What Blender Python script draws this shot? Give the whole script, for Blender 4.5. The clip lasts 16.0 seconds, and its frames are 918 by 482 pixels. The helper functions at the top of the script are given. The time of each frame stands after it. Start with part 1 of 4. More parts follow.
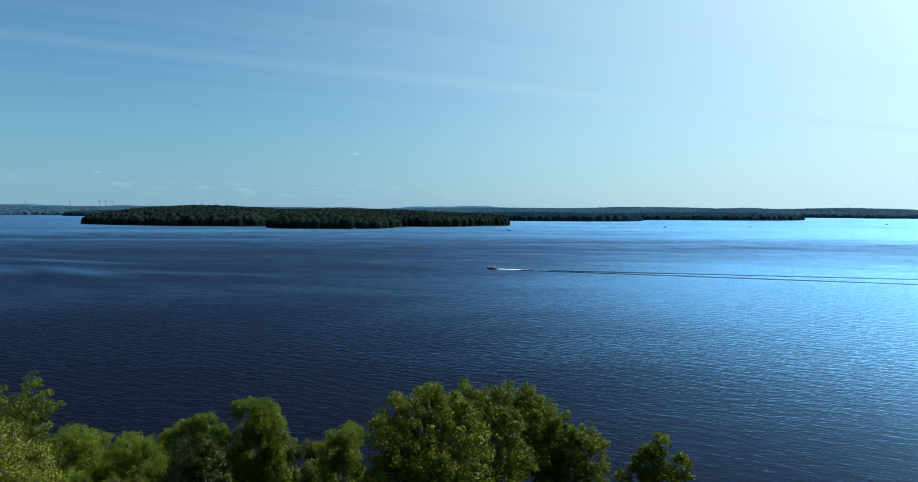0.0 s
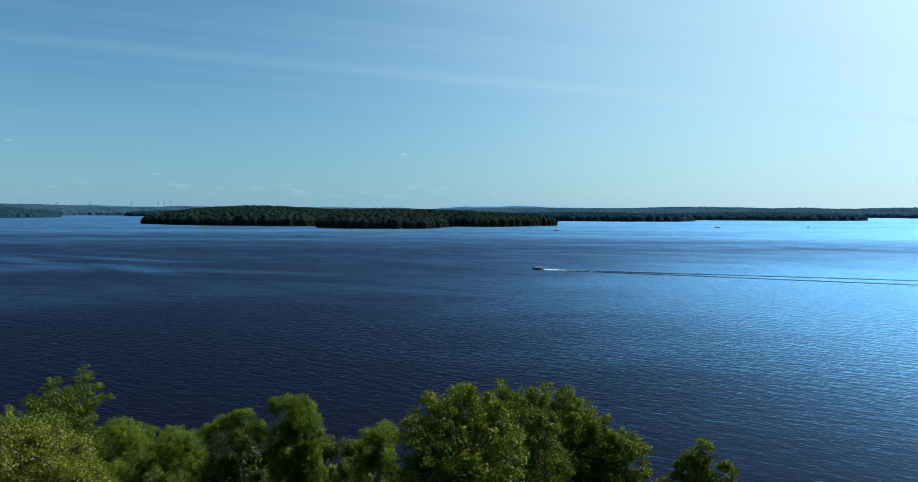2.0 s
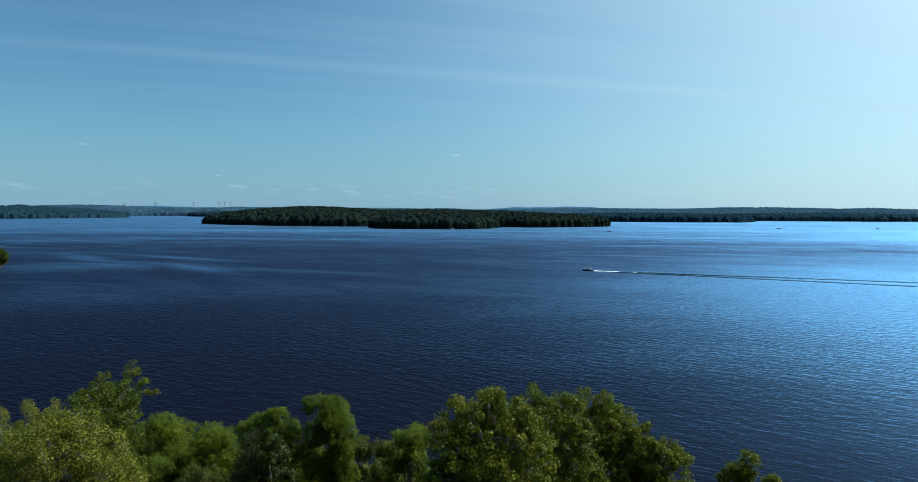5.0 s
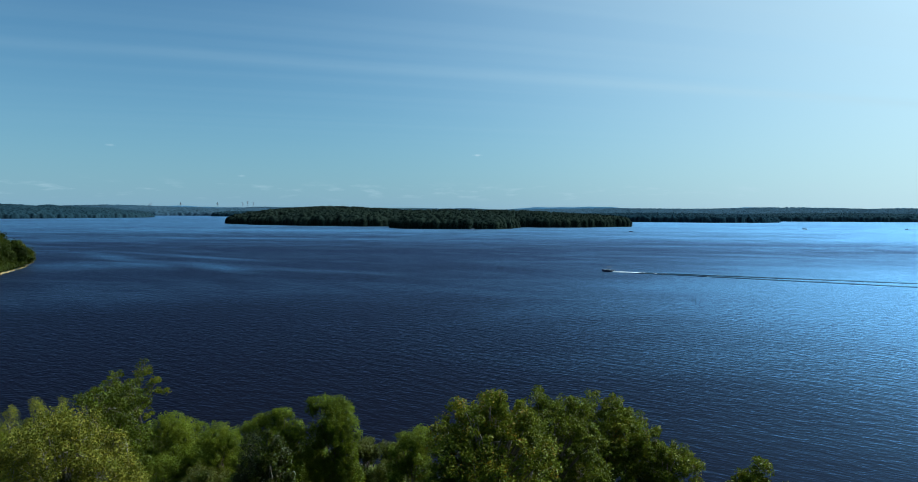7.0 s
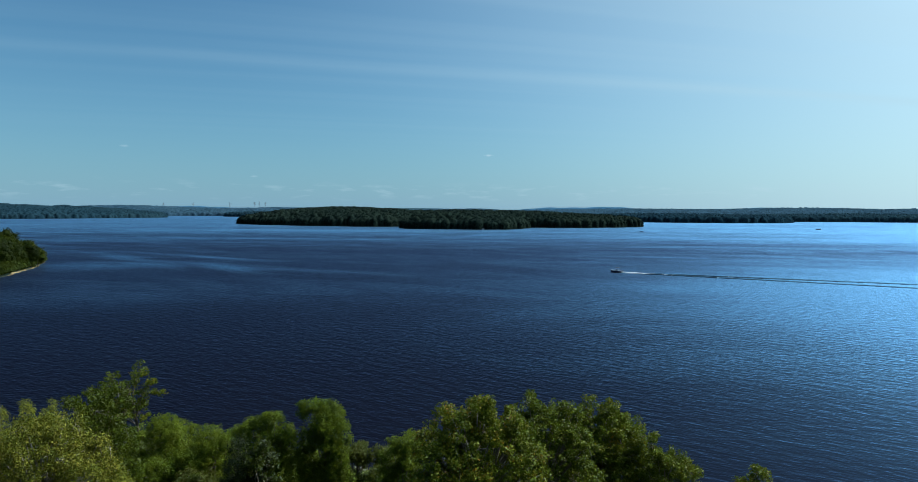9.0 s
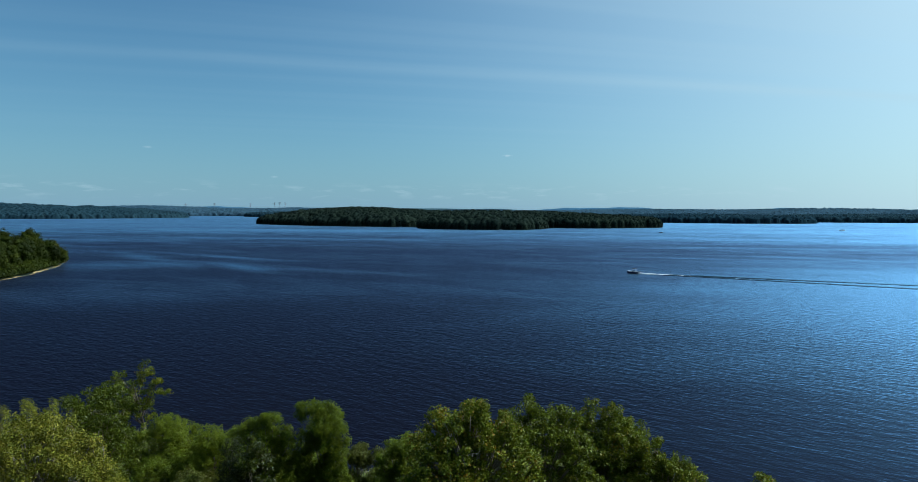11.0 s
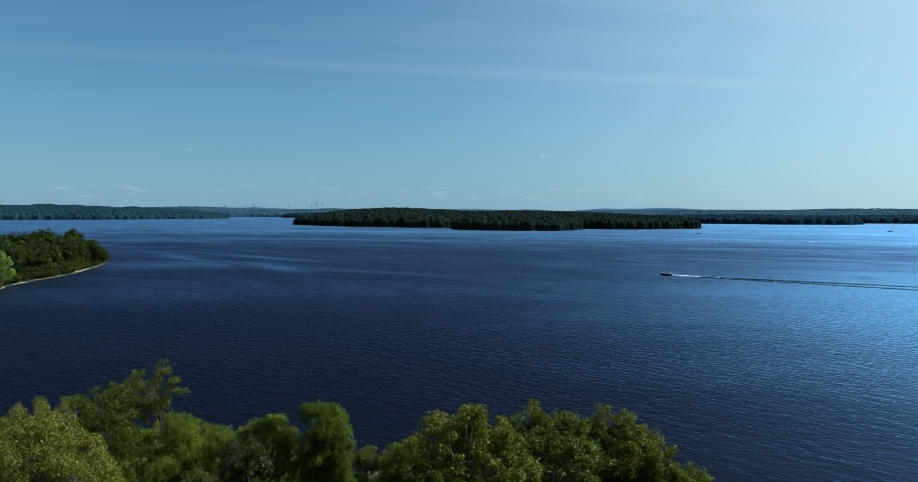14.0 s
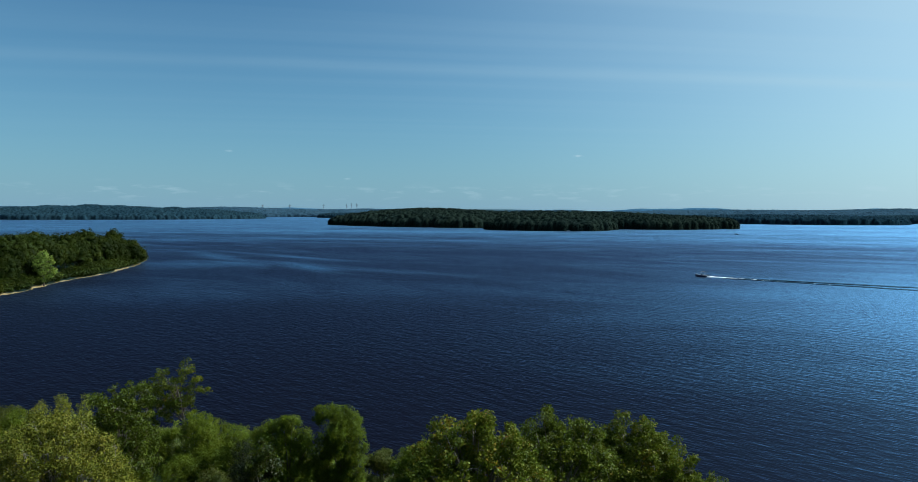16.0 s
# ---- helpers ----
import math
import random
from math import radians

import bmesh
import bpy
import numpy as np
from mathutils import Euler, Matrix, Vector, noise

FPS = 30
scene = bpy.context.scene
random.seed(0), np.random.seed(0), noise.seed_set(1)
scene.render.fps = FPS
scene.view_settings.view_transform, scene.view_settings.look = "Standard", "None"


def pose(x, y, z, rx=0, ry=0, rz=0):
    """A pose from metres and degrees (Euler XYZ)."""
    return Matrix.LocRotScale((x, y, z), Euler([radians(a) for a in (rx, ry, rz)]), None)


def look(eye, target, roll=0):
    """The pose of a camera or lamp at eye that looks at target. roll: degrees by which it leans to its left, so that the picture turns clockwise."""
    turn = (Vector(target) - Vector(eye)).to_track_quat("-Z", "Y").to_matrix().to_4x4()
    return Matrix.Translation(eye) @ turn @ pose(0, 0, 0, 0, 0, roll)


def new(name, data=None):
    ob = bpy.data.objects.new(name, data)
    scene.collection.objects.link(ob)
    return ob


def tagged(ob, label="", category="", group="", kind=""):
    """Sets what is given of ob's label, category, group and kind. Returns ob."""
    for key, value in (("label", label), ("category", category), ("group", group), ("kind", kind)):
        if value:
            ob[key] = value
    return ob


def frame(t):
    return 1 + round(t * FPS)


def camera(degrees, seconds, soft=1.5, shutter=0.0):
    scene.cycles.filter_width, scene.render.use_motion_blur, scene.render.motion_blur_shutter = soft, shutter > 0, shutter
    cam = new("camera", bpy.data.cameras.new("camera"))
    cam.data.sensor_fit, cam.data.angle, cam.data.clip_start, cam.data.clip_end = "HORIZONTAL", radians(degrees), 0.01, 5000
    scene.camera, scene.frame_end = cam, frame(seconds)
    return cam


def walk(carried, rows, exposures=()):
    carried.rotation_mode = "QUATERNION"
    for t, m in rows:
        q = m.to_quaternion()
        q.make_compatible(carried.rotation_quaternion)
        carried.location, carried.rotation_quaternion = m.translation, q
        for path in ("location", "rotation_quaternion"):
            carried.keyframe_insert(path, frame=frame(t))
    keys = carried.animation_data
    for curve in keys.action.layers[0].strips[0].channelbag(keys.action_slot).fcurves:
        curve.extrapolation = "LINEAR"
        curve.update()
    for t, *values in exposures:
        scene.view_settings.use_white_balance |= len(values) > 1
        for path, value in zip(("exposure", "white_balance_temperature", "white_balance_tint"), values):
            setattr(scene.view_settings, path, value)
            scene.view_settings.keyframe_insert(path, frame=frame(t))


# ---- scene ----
# camera: a drone that drifts forward and to the right while it pans to the left
cam = camera(70.07, 16.0, soft=0.5)
PATH = [
    (0.0, look((0.001, 0.001, 30.001), (-0.037, 99.890, 25.288), 0.20)),
    (0.5, look((0.273, 0.215, 29.965), (-1.447, 100.090, 25.254), 0.17)),
    (1.0, look((0.527, 0.426, 29.895), (-3.369, 100.239, 25.180), 0.15)),
    (1.5, look((0.783, 0.654, 29.845), (-5.146, 100.367, 25.150), 0.15)),
    (2.0, look((0.984, 0.834, 29.796), (-6.256, 100.461, 25.093), 0.15)),
    (2.5, look((1.203, 1.054, 29.804), (-7.230, 100.587, 25.114), 0.16)),
    (3.0, look((1.429, 1.291, 29.805), (-8.209, 100.715, 25.118), 0.17)),
    (3.5, look((1.675, 1.525, 29.783), (-9.183, 100.823, 25.095), 0.16)),
    (4.0, look((1.968, 1.747, 29.764), (-10.306, 100.880, 25.071), 0.17)),
    (4.5, look((2.231, 1.956, 29.755), (-11.510, 100.897, 25.075), 0.15)),
    (5.0, look((2.553, 2.116, 29.732), (-12.566, 100.857, 25.089), 0.14)),
    (7.5, look((4.135, 3.437, 29.719), (-14.517, 101.573, 25.083), 0.17)),
    (8.0, look((4.475, 3.787, 29.719), (-14.495, 101.862, 25.096), 0.17)),
    (8.5, look((4.822, 4.107, 29.758), (-14.546, 102.104, 25.131), 0.17)),
    (9.0, look((5.231, 4.430, 29.774), (-14.715, 102.312, 25.168), 0.17)),
    (11.5, look((7.107, 5.865, 29.771), (-16.395, 102.958, 25.237), 0.19)),
    (12.0, look((7.479, 6.175, 29.743), (-16.830, 103.071, 25.249), 0.19)),
    (12.5, look((7.815, 6.488, 29.700), (-17.339, 103.168, 25.209), 0.18)),
    (13.0, look((8.161, 6.803, 29.677), (-17.895, 103.245, 25.209), 0.18)),
    (13.5, look((8.532, 7.117, 29.699), (-18.477, 103.297, 25.247), 0.17)),
    (14.0, look((8.891, 7.409, 29.721), (-19.047, 103.323, 25.271), 0.15)),
    (14.5, look((9.264, 7.734, 29.746), (-19.723, 103.337, 25.300), 0.15)),
    (15.0, look((9.594, 8.092, 29.737), (-20.618, 103.315, 25.277), 0.15)),
    (15.5, look((9.887, 8.459, 29.761), (-21.589, 103.271, 25.300), 0.16)),
    (16.0, look((10.198, 8.839, 29.770), (-22.656, 103.183, 25.330), 0.14)),
]
walk(cam, PATH, [(0.0, 0.27), (16.0, 0.13)])

# ---- world, sun ----
SUN_AZ, SUN_EL = 56.0, 39.0          # degrees right of +y, above the horizon
SKY_TINT = (0.46, 0.88, 1.0, 1.0)
world = bpy.data.worlds.new("sky")
scene.world = world
world.use_nodes = True


def nodes_of(tree):
    tree.nodes.clear()

    def add(kind, inputs=None, **props):
        n = tree.nodes.new(kind)
        for k, v in props.items():
            setattr(n, k, v)
        for k, v in (inputs or {}).items():
            if isinstance(v, bpy.types.NodeSocket):
                tree.links.new(v, n.inputs[k])
            else:
                n.inputs[k].default_value = v
        return n
    return add


def build_sky():
    add = nodes_of(world.node_tree)
    sky = add("ShaderNodeTexSky", sky_type="NISHITA", sun_disc=False, sun_elevation=radians(SUN_EL),
              sun_rotation=radians(SUN_AZ), altitude=100.0, air_density=1.0, dust_density=0.35, ozone_density=3.0)
    co = add("ShaderNodeTexCoord").outputs["Generated"]
    xyz = add("ShaderNodeSeparateXYZ", {0: co}).outputs

    def m(op, a, b=0.0, c=0.0, clamp=False):
        return add("ShaderNodeMath", {0: a, 1: b, 2: c}, operation=op, use_clamp=clamp).outputs[0]
    flat_sun = Vector((sun_dir.x, sun_dir.y, 0)).normalized()
    flat_dir = add("ShaderNodeVectorMath", {0: add("ShaderNodeCombineXYZ", {0: xyz[0], 1: xyz[1]}).outputs[0]}, operation="NORMALIZE").outputs[0]
    beside = add("ShaderNodeVectorMath", {0: flat_dir, 1: tuple(flat_sun)}, operation="DOT_PRODUCT").outputs["Value"]
    z = m("MAXIMUM", xyz[2], 0.02)
    px, py = m("DIVIDE", xyz[0], z), m("DIVIDE", xyz[1], z)
    ca, sa = math.cos(radians(27.8)), math.sin(radians(27.8))
    u = m("ADD", m("MULTIPLY", px, ca), m("MULTIPLY", py, sa))      # along the cirrus streaks
    v = m("ADD", m("MULTIPLY", px, -sa), m("MULTIPLY", py, ca))     # across them
    vec = add("ShaderNodeCombineXYZ", {0: m("MULTIPLY", u, 0.10), 1: m("MULTIPLY", v, 1.7), 2: 3.1}).outputs[0]
    streaks = add("ShaderNodeTexNoise", {"Vector": vec, "Scale": 1.0, "Detail": 3.0, "Roughness": 0.5}).outputs["Fac"]
    thin = m("MULTIPLY", m("SUBTRACT", streaks, 0.45), 0.62, clamp=True)
    thin = m("MULTIPLY", thin, add("ShaderNodeMapRange", {0: xyz[2], 1: 0.08, 2: 0.24, 3: 0.06, 4: 1.0}).outputs[0])
    vec2 = add("ShaderNodeCombineXYZ", {0: m("MULTIPLY", u, 0.55), 1: m("MULTIPLY", v, 0.9), 2: 9.0}).outputs[0]
    fray = add("ShaderNodeTexNoise", {"Vector": vec2, "Scale": 1.0, "Detail": 4.0}).outputs["Fac"]
    off = m("ADD", m("SUBTRACT", v, 4.60), m("MULTIPLY", m("SUBTRACT", fray, 0.5), 0.35))
    band = m("POWER", 2.718, m("MULTIPLY", m("MULTIPLY", off, off), -26.0))
    band = m("MULTIPLY", m("MULTIPLY", band, m("ADD", fray, 0.25)), 0.22)
    thicker = add("ShaderNodeMapRange", {0: beside, 1: -0.1, 2: 0.8, 3: 0.35, 4: 1.15}).outputs[0]
    veil = m("MULTIPLY", m("ADD", thin, band), thicker)
    # small fair-weather clouds low over the horizon
    low = add("ShaderNodeTexNoise", {"Vector": add("ShaderNodeMapping", {"Vector": co, "Scale": (24.0, 24.0, 130.0)}).outputs[0],
                                     "Scale": 1.0, "Detail": 5.0, "Roughness": 0.55}).outputs["Fac"]
    gap = m("SUBTRACT", xyz[2], 0.028)
    low_band = m("POWER", 2.718, m("MULTIPLY", m("MULTIPLY", gap, gap), -9000.0))
    veil = m("ADD", veil, m("MULTIPLY", m("MULTIPLY", m("SUBTRACT", low, 0.55), 1.9, clamp=True), low_band))
    for d, size, power in (((-0.155, 0.9844, 0.0837), 0.011, 0.9), ((-0.4829, 0.8743, 0.0491), 0.009, 0.4), ((-0.6194, 0.7803, 0.0864), 0.010, 0.4)):
        diff = add("ShaderNodeVectorMath", {0: co, 1: d}, operation="SUBTRACT").outputs[0]
        flat = add("ShaderNodeVectorMath", {0: diff, 1: (1.0, 1.0, 4.2)}, operation="MULTIPLY").outputs[0]
        wob = add("ShaderNodeTexNoise", {"Vector": co, "Scale": 130.0, "Detail": 3.0}).outputs["Fac"]
        dist = add("ShaderNodeVectorMath", {0: flat}, operation="LENGTH").outputs["Value"]
        puff = m("SUBTRACT", m("ADD", 0.75, m("MULTIPLY", m("SUBTRACT", wob, 0.5), 1.6)), m("DIVIDE", dist, size), clamp=True)
        veil = m("ADD", veil, m("MULTIPLY", puff, power))
    # thin haze: whitish towards the sun, grey-blue along the horizon
    toward = add("ShaderNodeVectorMath", {0: co, 1: tuple(sun_dir)}, operation="DOT_PRODUCT").outputs["Value"]
    near_sun = m("POWER", m("MAXIMUM", toward, 0.0), 2.5)
    blue = add("ShaderNodeMix", {"Factor": 1.0, 6: sky.outputs[0], 7: SKY_TINT}, data_type="RGBA", blend_type="MULTIPLY").outputs[2]
    aloft = add("ShaderNodeMapRange", {0: xyz[2], 1: 0.33, 2: 0.62, 3: 0.0, 4: 1.0}, interpolation_type="SMOOTHSTEP").outputs[0]
    deep = add("ShaderNodeMix", {"Factor": aloft, 6: (1, 1, 1, 1), 7: (0.07, 0.10, 0.22, 1)}, data_type="RGBA").outputs[2]
    blue = add("ShaderNodeMix", {"Factor": 1.0, 6: blue, 7: deep}, data_type="RGBA", blend_type="MULTIPLY").outputs[2]
    hor = m("MULTIPLY", m("POWER", 2.718, m("MULTIPLY", m("MAXIMUM", xyz[2], 0.0), -8.0)), 0.9)
    blue = add("ShaderNodeMix", {"Factor": hor, 6: blue, 7: (2.25, 4.15, 5.8, 1.0)}, data_type="RGBA").outputs[2]
    blue = add("ShaderNodeMix", {"Factor": m("MULTIPLY", near_sun, 0.82), 6: blue, 7: (6.7, 9.5, 10.4, 1.0)}, data_type="RGBA").outputs[2]
    haze = m("MULTIPLY", m("POWER", m("MAXIMUM", beside, 0.0), 3.5), m("POWER", 2.718, m("MULTIPLY", m("MAXIMUM", xyz[2], 0.0), -1.6)))
    blue = add("ShaderNodeMix", {"Factor": m("MULTIPLY", haze, 0.42), 6: blue, 7: (9.4, 11.9, 12.4, 1.0)}, data_type="RGBA").outputs[2]
    core = m("POWER", m("MAXIMUM", toward, 0.0), 12.0)
    blue = add("ShaderNodeMix", {"Factor": m("MULTIPLY", core, 0.30), 6: blue, 7: (30.0, 38.0, 43.0, 1.0)}, data_type="RGBA").outputs[2]
    # bright patch round the sun, added to the unseen high sky to brighten the water
    high = add("ShaderNodeMapRange", {0: xyz[2], 1: 0.42, 2: 0.56, 3: 0.0, 4: 1.0}, interpolation_type="SMOOTHSTEP").outputs[0]
    sky_patch = m("MULTIPLY", m("MULTIPLY", m("POWER", m("MAXIMUM", toward, 0.0), 6.5), high), 0.9)
    blue = add("ShaderNodeMix", {"Factor": sky_patch, 6: blue, 7: (110.0, 152.0, 188.0, 1.0)}, data_type="RGBA").outputs[2]
    mix = add("ShaderNodeMix", {"Factor": m("MINIMUM", veil, 0.7), 6: blue, 7: (5.0, 7.2, 8.4, 1.0)}, data_type="RGBA")
    bg = add("ShaderNodeBackground", {"Color": mix.outputs[2], "Strength": 0.085})
    add("ShaderNodeOutputWorld", {"Surface": bg.outputs[0]})


sun_dir = Vector((math.sin(radians(SUN_AZ)) * math.cos(radians(SUN_EL)), math.cos(radians(SUN_AZ)) * math.cos(radians(SUN_EL)), math.sin(radians(SUN_EL))))
build_sky()
sun = new("sun", bpy.data.lights.new("sun", "SUN"))
sun.data.energy, sun.data.angle, sun.data.color = 5.0, radians(0.6), (1.0, 0.91, 0.74)
sun.matrix_world = look(sun_dir * 300, (0, 0, 0))


# ---- materials ----
def material(name):
    mat = bpy.data.materials.new(name)
    mat.use_nodes = True
    return mat, nodes_of(mat.node_tree)


def ramp(add, fac, stops):
    n = add("ShaderNodeValToRGB", {0: fac})
    el = n.color_ramp.elements
    while len(el) < len(stops):
        el.new(0.5)
    for e, (p, c) in zip(el, stops):
        e.position, e.color = p, (*c, 1.0)
    return n.outputs[0]


def leaf_material(name, stops, through_light=0.35, rough=0.45, clump=0.6, spec=0.10, soft=0.0):
    """Leaves: a colour of its own for each, shifted in patches, partly letting light through."""
    mat, add = material(name)
    geo = add("ShaderNodeNewGeometry")
    patch = add("ShaderNodeTexNoise", {"Vector": geo.outputs["Position"], "Scale": clump, "Detail": 2.0}).outputs["Fac"]
    one = add("ShaderNodeObjectInfo").outputs["Random"]
    fac = add("ShaderNodeMath", {0: geo.outputs["Random Per Island"], 1: 0.55, 2: add("ShaderNodeMath", {0: patch, 1: 0.9, 2: -0.28}, operation="MULTIPLY_ADD").outputs[0]}, operation="MULTIPLY_ADD").outputs[0]
    fac = add("ShaderNodeMath", {0: one, 1: 0.22, 2: fac}, operation="MULTIPLY_ADD").outputs[0]
    col = ramp(add, fac, stops)
    face = add("ShaderNodeBsdfPrincipled", {"Base Color": col, "Roughness": rough, "Specular IOR Level": spec})
    if soft:      # many small leaves in all directions, lit about alike
        blend = add("ShaderNodeVectorMath", {0: geo.outputs["Normal"], 1: (1 - soft,) * 3, 2: (0.0, -0.35 * soft, 0.94 * soft)}, operation="MULTIPLY_ADD").outputs[0]
        mat.node_tree.links.new(add("ShaderNodeVectorMath", {0: blend}, operation="NORMALIZE").outputs[0], face.inputs["Normal"])
    thin = add("ShaderNodeBsdfTranslucent", {"Color": add("ShaderNodeMix", {"Factor": 0.35, 6: col, 7: (0.16, 0.22, 0.02, 1)}, data_type="RGBA").outputs[2]})
    add("ShaderNodeOutputMaterial", {0: add("ShaderNodeMixShader", {0: through_light, 1: face.outputs[0], 2: thin.outputs[0]}).outputs[0]})
    return mat


def canopy_material(name, stops, fine):
    """The roof of a wood: tones that change from tree to tree and over whole stands."""
    mat, add = material(name)
    pos = add("ShaderNodeNewGeometry").outputs["Position"]
    trees = add("ShaderNodeTexNoise", {"Vector": pos, "Scale": fine, "Detail": 3.0, "Roughness": 0.6}).outputs["Fac"]
    stands = add("ShaderNodeTexNoise", {"Vector": pos, "Scale": fine * 0.12, "Detail": 2.0}).outputs["Fac"]
    fac = add("ShaderNodeMath", {0: trees, 1: 0.6, 2: add("ShaderNodeMath", {0: stands, 1: 0.4}, operation="MULTIPLY").outputs[0]}, operation="MULTIPLY_ADD").outputs[0]
    tuft = add("ShaderNodeNewGeometry").outputs["Random Per Island"]
    fac = add("ShaderNodeMath", {0: tuft, 1: 0.30, 2: add("ShaderNodeMath", {0: fac, 1: 0.14}, operation="SUBTRACT").outputs[0]}, operation="MULTIPLY_ADD").outputs[0]
    col = ramp(add, fac, stops)
    bsdf = add("ShaderNodeBsdfPrincipled", {"Base Color": col, "Roughness": 1.0, "Specular IOR Level": 0.0})
    add("ShaderNodeOutputMaterial", {0: bsdf.outputs[0]})
    return mat


def plain(name, colour, rough=0.5, metal=0.0, vary=0.25, scale=3.0, bump=0.0, spec=0.5):
    mat, add = material(name)
    co = add("ShaderNodeTexCoord").outputs["Object"]
    tex = add("ShaderNodeTexNoise", {"Vector": co, "Scale": scale, "Detail": 5.0}).outputs["Fac"]
    col = ramp(add, tex, [(0.25, [c * (1 - vary) for c in colour]), (0.75, [min(1, c * (1 + vary)) for c in colour])])
    bsdf = add("ShaderNodeBsdfPrincipled", {"Base Color": col, "Roughness": rough, "Metallic": metal, "Specular IOR Level": spec})
    if bump:
        bsdf_n = add("ShaderNodeBump", {"Height": tex, "Distance": bump, "Strength": 1.0})
        mat.node_tree.links.new(bsdf_n.outputs[0], bsdf.inputs["Normal"])
    add("ShaderNodeOutputMaterial", {0: bsdf.outputs[0]})
    return mat


def water_material(name, tint):
    mat, add = material(name)
    co = add("ShaderNodeTexCoord").outputs["Object"]

    def noise_at(long, short, turn=0.0, detail=3.0, rough=0.55, lift=0.0, twist=0.0):
        """Noise stretched along a direction: the length and width of its patches in metres."""
        vec = add("ShaderNodeMapping", {"Vector": co, "Rotation": (0, 0, radians(turn)), "Scale": (long, short, 1.0), "Location": (0, 0, lift)}, vector_type="TEXTURE").outputs[0]
        return add("ShaderNodeTexNoise", {"Vector": vec, "Scale": 1.0, "Detail": detail, "Roughness": rough, "Distortion": twist}).outputs["Fac"]

    def m(op, a, b=0.0, c=0.0, clamp=False):
        return add("ShaderNodeMath", {0: a, 1: b, 2: c}, operation=op, use_clamp=clamp).outputs[0]
    swell = noise_at(3.7, 1.7, -27.0, 2.0, 0.45)
    chop = noise_at(1.4, 0.65, -16.0, 2.0, 0.5, 4.0)
    height = m("ADD", m("MULTIPLY", swell, 0.58), m("MULTIPLY", chop, 0.38))
    # wind streaks that wander over the lake, their sheen painted into the gloss colour
    wisps = noise_at(110.0, 42.0, -12.0, 6.0, 0.62, 2.0, 1.8)
    bands = noise_at(620.0, 110.0, 4.0, 5.0, 0.6, 7.0, 0.8)
    reach = add("ShaderNodeVectorMath", {0: co}, operation="LENGTH").outputs["Value"]
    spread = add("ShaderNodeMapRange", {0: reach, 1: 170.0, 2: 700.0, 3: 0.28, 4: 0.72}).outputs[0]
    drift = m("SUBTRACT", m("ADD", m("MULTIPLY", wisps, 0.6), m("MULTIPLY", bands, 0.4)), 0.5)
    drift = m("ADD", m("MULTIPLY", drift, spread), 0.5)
    # placed patches of painted sheen; the wide one at (178, 150) is sun glare
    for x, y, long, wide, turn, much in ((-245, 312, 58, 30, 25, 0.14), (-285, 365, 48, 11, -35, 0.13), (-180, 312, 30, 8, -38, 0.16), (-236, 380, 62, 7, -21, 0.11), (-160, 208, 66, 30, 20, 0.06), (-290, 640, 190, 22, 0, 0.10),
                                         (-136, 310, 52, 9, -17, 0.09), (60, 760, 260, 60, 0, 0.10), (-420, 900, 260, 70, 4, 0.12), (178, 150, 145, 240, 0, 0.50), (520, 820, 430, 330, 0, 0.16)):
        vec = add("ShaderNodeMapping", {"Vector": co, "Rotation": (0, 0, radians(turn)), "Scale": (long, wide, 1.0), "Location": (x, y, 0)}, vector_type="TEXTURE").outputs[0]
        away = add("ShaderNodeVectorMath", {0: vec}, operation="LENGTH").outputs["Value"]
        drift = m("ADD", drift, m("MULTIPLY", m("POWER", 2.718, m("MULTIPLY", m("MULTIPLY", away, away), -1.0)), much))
    # painted sheen: brighter far out, dimmed close to the bank
    far_sheen = add("ShaderNodeMapRange", {0: add("ShaderNodeVectorMath", {0: co}, operation="LENGTH").outputs["Value"], 1: 500.0, 2: 1300.0, 3: 0.0, 4: 0.22}).outputs[0]
    near_dim = add("ShaderNodeMapRange", {0: add("ShaderNodeVectorMath", {0: co}, operation="LENGTH").outputs["Value"], 1: 110.0, 2: 240.0, 3: -0.095, 4: 0.0}).outputs[0]
    ruffle_sheen = add("ShaderNodeMapRange", {0: m("ADD", m("ADD", drift, near_dim), far_sheen), 1: 0.46, 2: 0.84, 3: 0.0, 4: 1.0}, interpolation_type="SMOOTHSTEP").outputs[0]
    power = m("MULTIPLY_ADD", ruffle_sheen, 0.10, 0.92)
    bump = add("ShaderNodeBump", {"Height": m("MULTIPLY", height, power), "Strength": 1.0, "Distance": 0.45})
    gloss = add("ShaderNodeBsdfGlossy", {"Color": add("ShaderNodeMix", {"Factor": ruffle_sheen, 6: tint, 7: (tint[0] * 3.4, tint[1] * 4.5, tint[2] * 3.95, 1)}, data_type="RGBA").outputs[2], "Roughness": 0.34, "Normal": bump.outputs[0]})
    body = add("ShaderNodeBsdfDiffuse", {"Color": (0.0027, 0.0031, 0.0062, 1)})
    fres = add("ShaderNodeFresnel", {"IOR": 1.14, "Normal": bump.outputs[0]})
    add("ShaderNodeOutputMaterial", {0: add("ShaderNodeMixShader", {0: fres.outputs[0], 1: body.outputs[0], 2: gloss.outputs[0]}).outputs[0]})
    return mat


